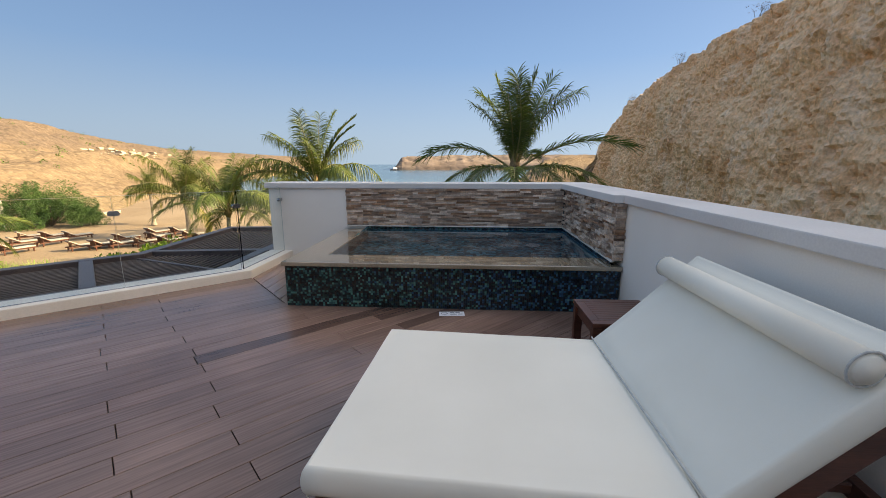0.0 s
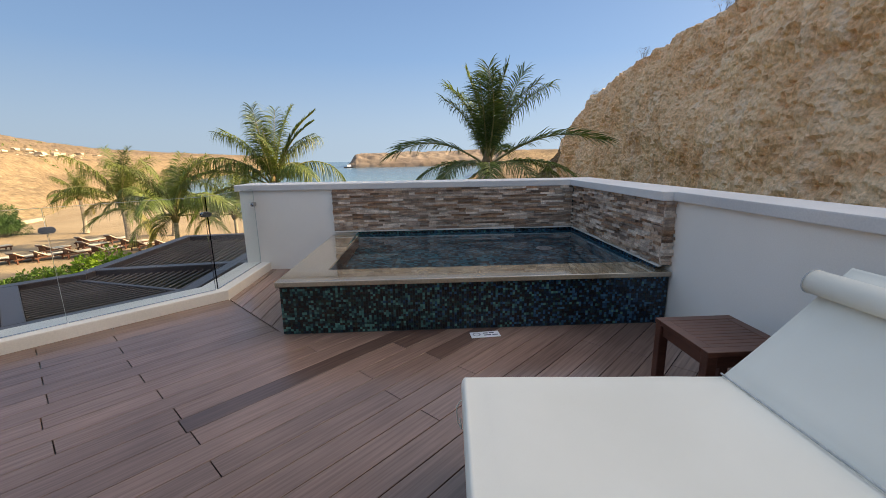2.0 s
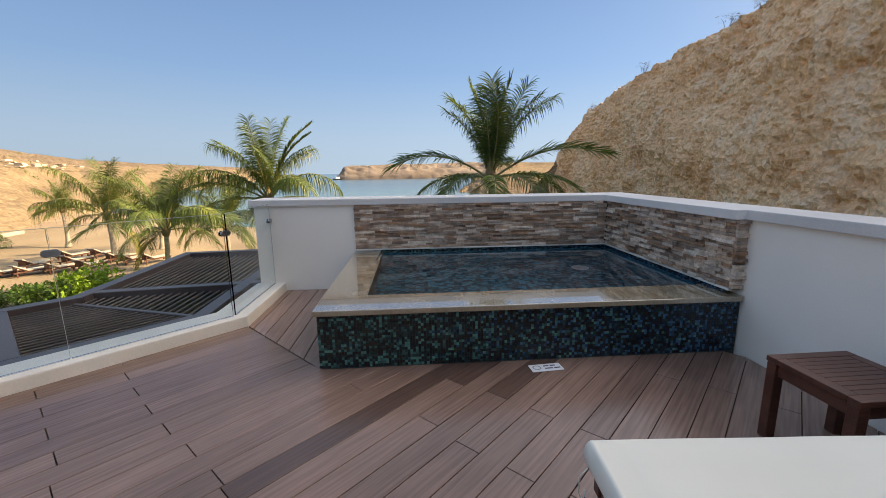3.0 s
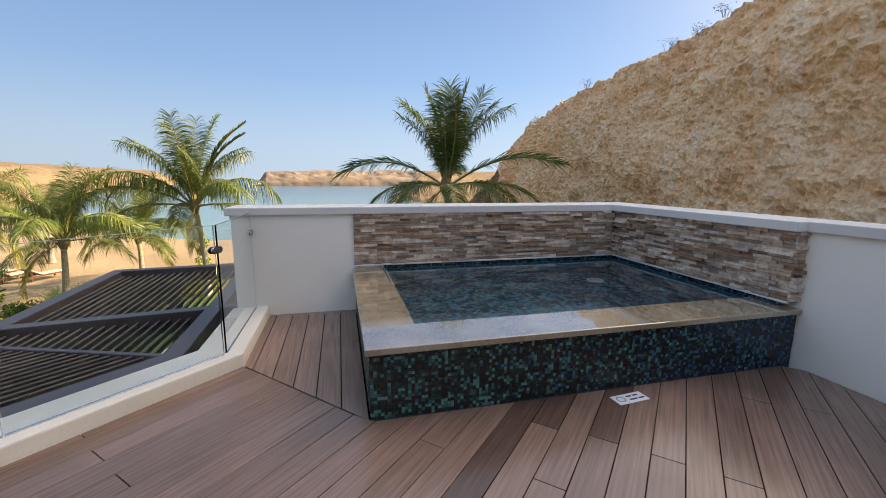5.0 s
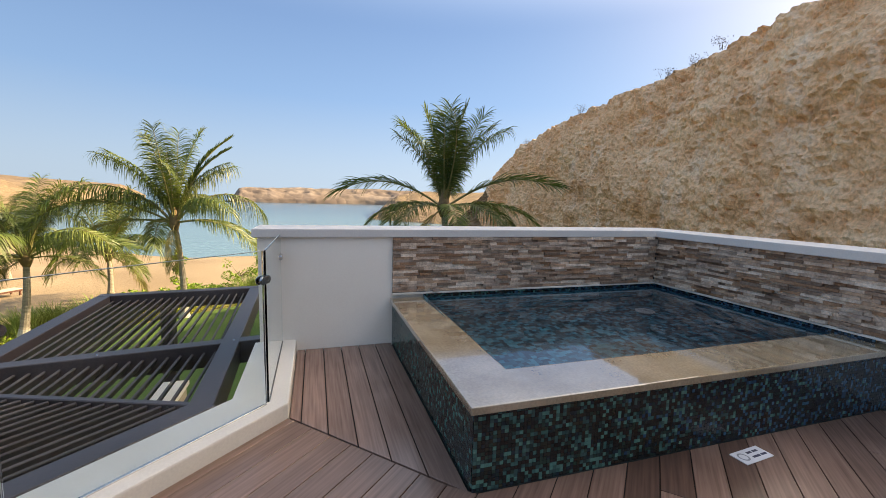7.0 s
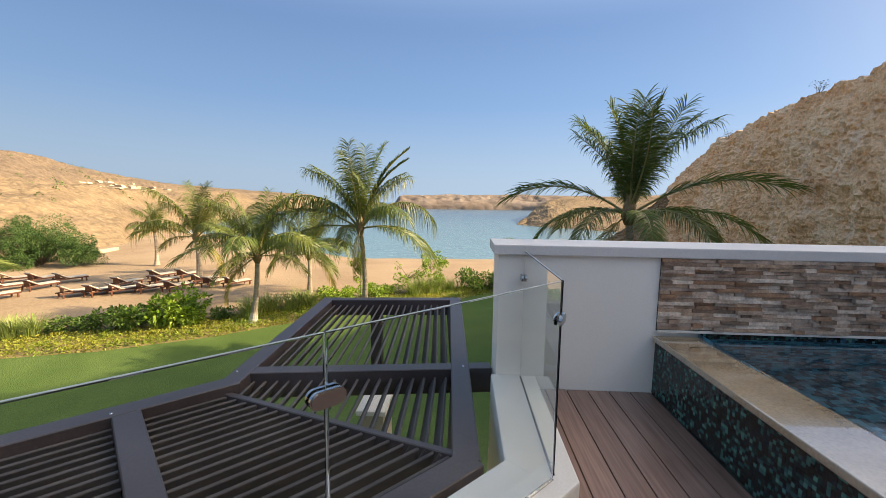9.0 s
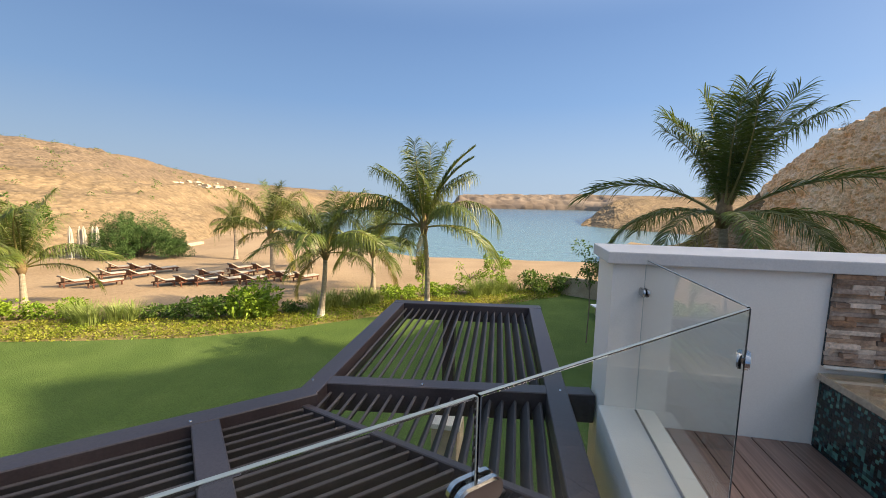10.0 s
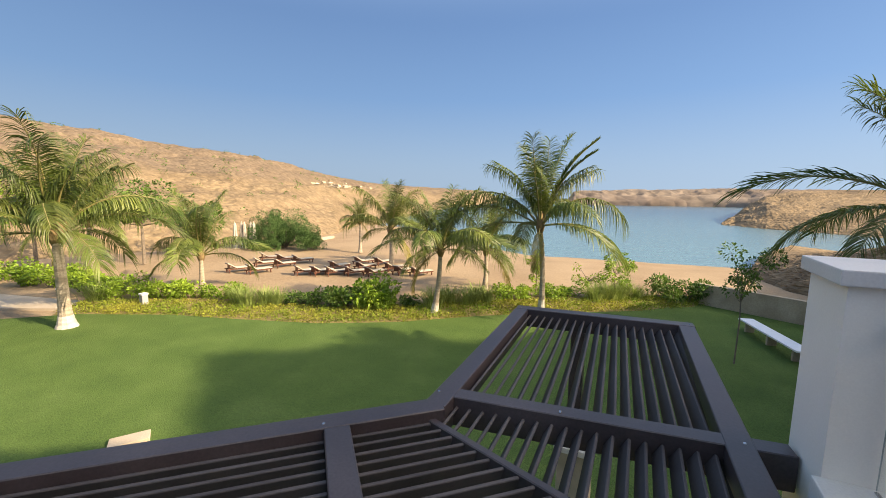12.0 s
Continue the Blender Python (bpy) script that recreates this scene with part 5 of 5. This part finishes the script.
acacia()
hv = np.array([v.co for v in hill.vertices])
pick = rc.choice(len(hv), 420, replace=False)
scrub = [(hv[i][0], hv[i][1], hv[i][2] + 0.15, rc.uniform(0.25, 0.6)) for i in pick if hv[i][2] > -2 and np.hypot(hv[i][0], hv[i][1]) < 210]
tagged(part("scrub", leaf_cloud("scrub", scrub, 30, 0.16, M_LEAF_DARK, 12, 1.3), None), "scattered low desert scrub on the hillside", "scrub", kind="stuff")
cliff_v = np.array([v.co for v in bpy.data.objects["cliff"].data.vertices])
for i, y_ in enumerate((6.6, 7.3, 8.4, 16.6, 12.4)):
    lip = cliff_v[(np.abs(cliff_v[:, 1] - y_) < 0.08) & (cliff_v[:, 0] > 8.9) & (cliff_v[:, 0] < 9.5)]
    z_ = lip[:, 2].max() + 0.06
    t_ = thing("dry_bush", (9.25, y_, z_ - 0.12), "thin grey dry bush on the cliff edge", "bush", "cliff edge bushes")
    cl = [(random.uniform(-.15, .15), random.uniform(-.2, .2), random.uniform(0.12, 0.3), 0.12) for _ in range(6)]
    part("branch_frame", stems_mesh(cl, 0, i, 0.006), None, t_)
    part("foliage", leaf_cloud("foliage", cl, 22, 0.02, M_TWIG, 90 + i, 2.0), None, t_)


# pale rock outcrops along the upper hillside
outcrop_v, outcrop_f = [], []
for i in range(90):
    az_ = radians(-45.5 + 8.5 * rc.uniform())
    near_ = np.argmin(np.abs(np.arctan2(hv[:, 0], hv[:, 1]) - az_) * 400 + np.abs(hv[:, 2] - rc.uniform(2.9, 4.8)) * 3)
    o_ = hv[near_] + (rc.uniform(-2, 2), rc.uniform(-2, 2), 0.1)
    b_ = len(outcrop_v)
    w_, d_, h_ = rc.uniform(0.4, 1.5), rc.uniform(0.4, 1.1), rc.uniform(0.25, 0.65)
    outcrop_v += [(o_[0] + sx * w_ * rc.uniform(0.5, 1), o_[1] + sy * d_ * rc.uniform(0.5, 1), o_[2] + sz * h_ * rc.uniform(0.6, 1) - 0.3) for sz in (0, 1) for sx, sy in ((-1, -1), (1, -1), (1, 1), (-1, 1))]
    outcrop_f += [tuple(b_ + k for k in q) for q in ((4, 5, 6, 7), (0, 1, 5, 4), (1, 2, 6, 5), (2, 3, 7, 6), (3, 0, 4, 7))]
tagged(part("rock_outcrop", mesh_from("rock_outcrop", outcrop_v, outcrop_f, M_GARDENWALL_PALE), None), "pale broken rock outcrop on the hillside", "rocks", kind="stuff")


# ---- beach and garden things ----
def beach_lounger():
    t = thing("beach_lounger", (0, 0, -60), "dark wooden beach lounger with a cream cushion, back raised", "sun lounger", "beach loungers")
    for y in (-0.32, 0.32):
        part("side_rail", box(-0.95, y - 0.03, 0.24, 0.95, y + 0.03, 0.32, 0.006, 1), M_TEAK, t)
        for x in (-0.8, 0.8):
            part("leg", box(x - 0.04, y - 0.03, 0, x + 0.04, y + 0.03, 0.24), M_TEAK, t)
    part("deck", box(-0.93, -0.3, 0.29, 0.25, 0.3, 0.325), M_TEAK, t)
    part("seat_cushion", box(-0.95, -0.31, 0.326, 0.25, 0.31, 0.39, 0.025), M_CLOTH, t)
    tilt = Matrix.Translation((0.25, 0, 0.33)) @ Matrix.Rotation(radians(-32), 4, 'Y')
    part("backrest", box(0, -0.32, -0.035, 0.78, 0.32, 0.0, 0, m=tilt), M_TEAK, t)
    part("back_cushion", box(0.0, -0.31, 0.001, 0.78, 0.31, 0.07, 0.025, m=tilt), M_CLOTH, t)
    part("prop", box(0.72, -0.25, 0.3, 0.76, 0.25, 0.66), M_TEAK, t)
    return t


first = beach_lounger()
for c_ in first.children:
    c_.data.transform(Matrix.Scale(0.82, 4))
SPOTS = [(-25.5, 17.0), (-24.0, 17.3), (-25.8, 19.3), (-24.4, 19.7), (-27.6, 21.3), (-26.2, 21.5), (-24.7, 21.7), (-20.4, 23.4), (-19.0, 23.9), (-21.1, 18.5), (-20.2, 18.9), (-19.3, 19.3),
         (-20.6, 21.0), (-18.3, 19.9), (-19.0, 21.8), (-17.2, 20.4), (-17.0, 22.4), (-15.9, 21.7), (-14.6, 21.8)]
for i, (x_, y_) in enumerate(SPOTS):
    m_ = pose(x_, y_, G - 0.05, 0, 0, 252 + 9 * math.sin(i * 2.7))
    if i == 0:
        first.matrix_basis = m_
    else:
        copy_thing(first, m_)


def closed_parasol(x, y):
    t = thing("closed_parasol", (x, y, G - 0.05), "closed white beach parasol on a pole", "parasol", "closed parasols")
    v, f = tube([(0, 0, 0), (0, 0, 2.45)], [0.03, 0.03], 8)
    part("pole", mesh_from("pole", v, f, M_PLASTIC), None, t)
    verts, faces = [], []
    rings = ((0.75, 0.05), (0.9, 0.20), (1.5, 0.17), (2.2, 0.13), (2.42, 0.05), (2.52, 0.01))
    for z, r in rings:
        for k in range(16):
            a = k * math.pi / 8
            q = r * (1.0 if k % 2 else 0.72)
            verts.append((q * math.cos(a), q * math.sin(a), z))
    for j in range(len(rings) - 1):
        for k in range(16):
            faces.append((j * 16 + k, j * 16 + (k + 1) % 16, (j + 1) * 16 + (k + 1) % 16, (j + 1) * 16 + k))
    part("canopy", mesh_from("canopy", verts, faces, M_CLOTH), None, t)
    part("base", box(-0.3, -0.3, 0, 0.3, 0.3, 0.08, 0.01, 1), M_GARDENWALL, t)


for i in range(5):
    closed_parasol(-35.55 + i * 0.33, 24.2 + i * 0.24 + 0.2 * (i % 2))

bench = thing("garden_bench", pose(2.15, 16.85, G, 0, 0, -75), "long white garden bench standing on the shaded lawn", "bench")
part("seat", box(-1.75, -0.25, 0.38, 1.75, 0.25, 0.44, 0.01), M_PLASTIC, bench)
# the legs take the garden wall's darker tone
for x_ in (-1.4, 0, 1.4):
    part("leg", box(x_ - 0.05, -0.15, 0, x_ + 0.05, 0.15, 0.38, 0.008), M_GARDENWALL, bench, "darker beige leg")
gw = thing("garden_wall", (0, 0, G), "stained beige garden retaining wall", "wall", kind="structure")
part("face", beam((0.45, 22.35), (8.9, 17.75), 0.25, -0.3, 0.98), M_GARDENWALL, gw)
cw = thing("stone_pier", (-2.5, 3.97, G), "tall pale stone pier with a white cap under the pergola", "pier")
part("body", box(-0.15, -0.29, 0, 0.15, 0.29, 2.42, 0.012), M_GARDENWALL_PALE, cw)
part("cap", box(-0.18, -0.32, 2.42, 0.18, 0.32, 2.48, 0.01), M_WHITE, cw, "white painted cap")
tagged(part("pavement", prism([(-34, 4.0), (-27.6, 5.6), (-24.6, 7.2), (-22.9, 8.1), (-23.4, 9.0), (-26, 8.2), (-30, 7.2), (-36, 6.4)], G - 0.1, G + 0.015), M_PATH), "pale paved garden path", "path", kind="structure")
for x_, y_, h_ in ((-25.2, 7.9, 0.62), (-21.6, 9.4, 0.5)):
    b_ = thing("bollard_light", (x_, y_, G), "grey concrete garden bollard light", "bollard", "bollard lights")
    part("post", box(-0.12, -0.12, 0, 0.12, 0.12, h_, 0.015), M_LOGO, b_)
    part("head", box(-0.14, -0.14, h_, 0.14, 0.14, h_ + 0.08, 0.015), M_PLASTIC, b_)
slab = thing("stepping_slab", pose(-10.98, 3.69, G, 0, 0, 59), "pale stone slab set in the lawn", "slab")
part("slab_top", box(-0.34, -0.18, -0.05, 0.34, 0.18, 0.07, 0.012), M_PATH, slab)

lw = thing("low_wall", (0, 0, G), "low pale stone wall at the foot of the hill", "wall", kind="structure")
part("face", beam((-34.0, 30.6), (-34.9, 36.4), 0.4, -0.2, 0.2), M_GARDENWALL_PALE, lw)


# ---- deck boards ----
def board_piece(points, parent, dark=False, side=False):
    bm = prism(points, -0.028, 0.0)
    bmesh.ops.bevel(bm, geom=[e for e in bm.edges if e.verts[0].co.z > -0.01 and e.verts[1].co.z > -0.01], offset=0.0016, segments=1, affect='EDGES')
    return part("plank", bm, M_DECK_DARK if dark else M_DECK_SIDE if side else M_DECK, parent)


def upper_end(c):
    """Where the line y = x + c leaves the deck."""
    if c >= 0:
        x = -c * 0.865 / 1.795
    else:
        x = min(-c, 3.192)
    return x


deck_rnd = random.Random(4)
PITCH, GAP = 0.2185, 0.0065
k_ = 0
c_hi = 1.793
while c_hi > -8.2:
    step_ = 0.085 if k_ == 0 else PITCH
    c_lo = c_hi - step_ + GAP
    e_hi, e_lo = upper_end(c_hi) - 0.004, upper_end(c_lo) - 0.004
    s_hi, s_lo = -5.58 - c_hi, -5.58 - c_lo
    ends = sorted({round(u, 3) for u in [((-1.41 if k_ % 2 else -0.94) + 1.45 * j + deck_rnd.uniform(-0.03, 0.03)) for j in range(-6, 5)]})
    if k_ == 13:
        ends = [-4.0, -2.5, -0.93]
    marks = [(s_hi, s_lo)]
    for u in ends:
        m_hi, m_lo = (u * 1.4142 - c_hi) / 2, (u * 1.4142 - c_lo) / 2
        if s_hi + 0.25 < m_hi < e_hi - 0.2 and s_lo + 0.25 < m_lo < e_lo - 0.2:
            marks.append((m_hi, m_lo))
    marks.append((e_hi, e_lo))
    for (a1, a2), (b1, b2) in zip(marks[:-1], marks[1:]):
        if b1 - a1 > 0.02 or b2 - a2 > 0.02:
            g = 0.0018
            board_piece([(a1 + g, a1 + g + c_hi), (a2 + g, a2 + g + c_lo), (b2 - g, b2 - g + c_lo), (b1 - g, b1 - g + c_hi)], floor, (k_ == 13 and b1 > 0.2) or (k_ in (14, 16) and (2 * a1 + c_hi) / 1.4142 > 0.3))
    c_hi -= step_
    k_ += 1
for i in range(6):
    x0_, x1_ = max(-0.862, -0.005 - (6 - i) * 0.157) + 0.0035, -0.005 - (5 - i) * 0.157 - 0.0035
    board_piece([(x0_, -x0_ * 1.0751 + 0.006), (x1_, -x1_ * 1.0751 + 0.006), (x1_, 2.112), (x0_, 2.112)], floor, side=True)


# ---- ledger stone cladding ----
def ledger(parent, length, m, seed):
    """Rows of split stones 26 mm high, uneven in depth."""
    rnd = random.Random(seed)
    meshes = []
    for w in (0.07, 0.11, 0.15, 0.19, 0.24, 0.30):
        for d in (0.009, 0.018, 0.028, 0.040):
            bm = box(0, -d, 0, w - 0.0015, 0.004, 0.0249)
            for v in bm.verts:
                if v.co.y < 0:
                    v.co += Vector((rnd.uniform(-.001, .001), rnd.uniform(-.004, .003), rnd.uniform(-.0012, .0012)))
            me = bpy.data.meshes.new("stone")
            bm.to_mesh(me)
            bm.free()
            me.materials.append(M_STONE)
            meshes.append((w, me))
    for row in range(20):
        x = 0.0
        while x < length - 0.05:
            w, me = rnd.choice([q for q in meshes if q[0] <= length - x + 0.001] or meshes[:1])
            ob = part("stone", me, None, parent)
            last = length - x - w < 0.06
            fit = (length - x) / w if last else 1.0
            ob.matrix_basis = m @ Matrix.Translation((x, 0, 0.499 + row * 0.0263)) @ Matrix.Diagonal((fit, 1, 1, 1))
            x += w * fit
    return parent


clad_back = thing("stone_cladding_back", (0, 0, 0), "split ledger stone cladding in grey and brown behind the pool", "cladding", kind="structure")
part("backing", box(0.0, 2.105, 0.485, 3.13, 2.119, 1.024), M_GROUT, clad_back)
ledger(clad_back, 3.11, Matrix.Translation((0.0, 2.108, 0)), 3)
clad_side = thing("stone_cladding_side", (0, 0, 0), "split ledger stone cladding in grey and brown beside the pool", "cladding", kind="structure")
part("backing", box(3.135, 0.03, 0.485, 3.199, 2.10, 1.024), M_GROUT, clad_side)
ledger(clad_side, 2.055, Matrix.Translation((3.135, 2.085, 0)) @ Matrix.Rotation(radians(-90), 4, 'Z'), 6)
ledger(clad_side, 0.09, Matrix.Translation((3.109, 0.030, 0)), 9)
part("grout_line", box(0.0, 2.076, 0.478, 3.11, 2.1, 0.494, 0.002, 1), M_KERB, clad_back, "pale grout line")
part("grout_line", box(3.10, 0.03, 0.478, 3.134, 2.07, 0.494, 0.002, 1), M_KERB, clad_side, "pale grout line")


# ---- mosaic on the pool's outside and at the waterline ----
TILE, JOINT = 0.0184, 0.0016


def tile_mesh(name="tile"):
    bm = box(0, -0.004, 0, TILE, 0.003, TILE)
    me = bpy.data.meshes.new(name)
    bm.to_mesh(me)
    bm.free()
    me.materials.append(M_TILE_OB)
    return me


def tile_cells(length, z0, rows):
    step = TILE + JOINT
    return [(i * step, z0 + r * step) for i in range(int(length / step)) for r in range(rows)]


def joined_tiles(cells, m):
    verts, faces = [], []
    tip = random.Random(7)
    for x, z in cells:
        b = len(verts)
        tx, tz = tip.gauss(0, 0.04), tip.gauss(0, 0.04)
        for dx, dz in ((0, 0), (TILE, 0), (TILE, TILE), (0, TILE)):
            verts.append(m @ Vector((x + dx, -0.004 + tx * (dx - TILE / 2) + tz * (dz - TILE / 2), z + dz)))
        for dx, dz in ((0, 0), (TILE, 0), (TILE, TILE), (0, TILE)):
            verts.append(m @ Vector((x + dx, 0.003, z + dz)))
        faces += [(b, b + 1, b + 2, b + 3), (b, b + 4, b + 5, b + 1), (b + 1, b + 5, b + 6, b + 2), (b + 2, b + 6, b + 7, b + 3), (b + 3, b + 7, b + 4, b)]
    me = mesh_from("mosaic", [tuple(v) for v in verts], faces, M_TILE)
    me.materials.append(M_TILE_REFLECT)
    # painted reflection: the share of blue tiles grows with x
    rnd = random.Random(2)
    blue = [1 if rnd.random() < (m @ Vector((x, 0, z))).x / 2.6 - 0.25 else 0 for x, z in cells]
    me.polygons.foreach_set("material_index", [b for b in blue for _ in range(5)])
    return me


front_m = Matrix.Translation((0.002, 0.004, 0))
side_m = Matrix.Translation((0.004, 2.11, 0)) @ Matrix.Rotation(radians(-90), 4, 'Z')
one = tile_mesh()
near_f = [c for c in tile_cells(3.19, 0.003, 20) if c[0] < 0.295]
far_f = [c for c in tile_cells(3.19, 0.003, 20) if c[0] >= 0.295]
for x_, z_ in near_f:
    part("tile", one, None, pool).matrix_basis = front_m @ Matrix.Translation((x_, 0, z_))
fm = part("mosaic", joined_tiles(far_f, front_m), None, pool, "dark green glass mosaic, reflected blue painted in towards the right")
fm["kind"] = "stuff"
sm = part("mosaic", joined_tiles(tile_cells(2.10, 0.003, 20), side_m), None, pool, "dark green glass mosaic, reflected blue painted in towards the right")
sm["kind"] = "stuff"
wl = part("mosaic", joined_tiles([c for c in tile_cells(2.80, 0.418, 3)], Matrix.Translation((0.31, 2.096, 0))), None, pool, "waterline mosaic")
wl["kind"] = "stuff"
wl = part("mosaic", joined_tiles([c for c in tile_cells(2.0, 0.418, 3)], Matrix.Translation((3.116, 2.09, 0)) @ Matrix.Rotation(radians(-90), 4, 'Z')), None, pool, "waterline mosaic")
wl["kind"] = "stuff"
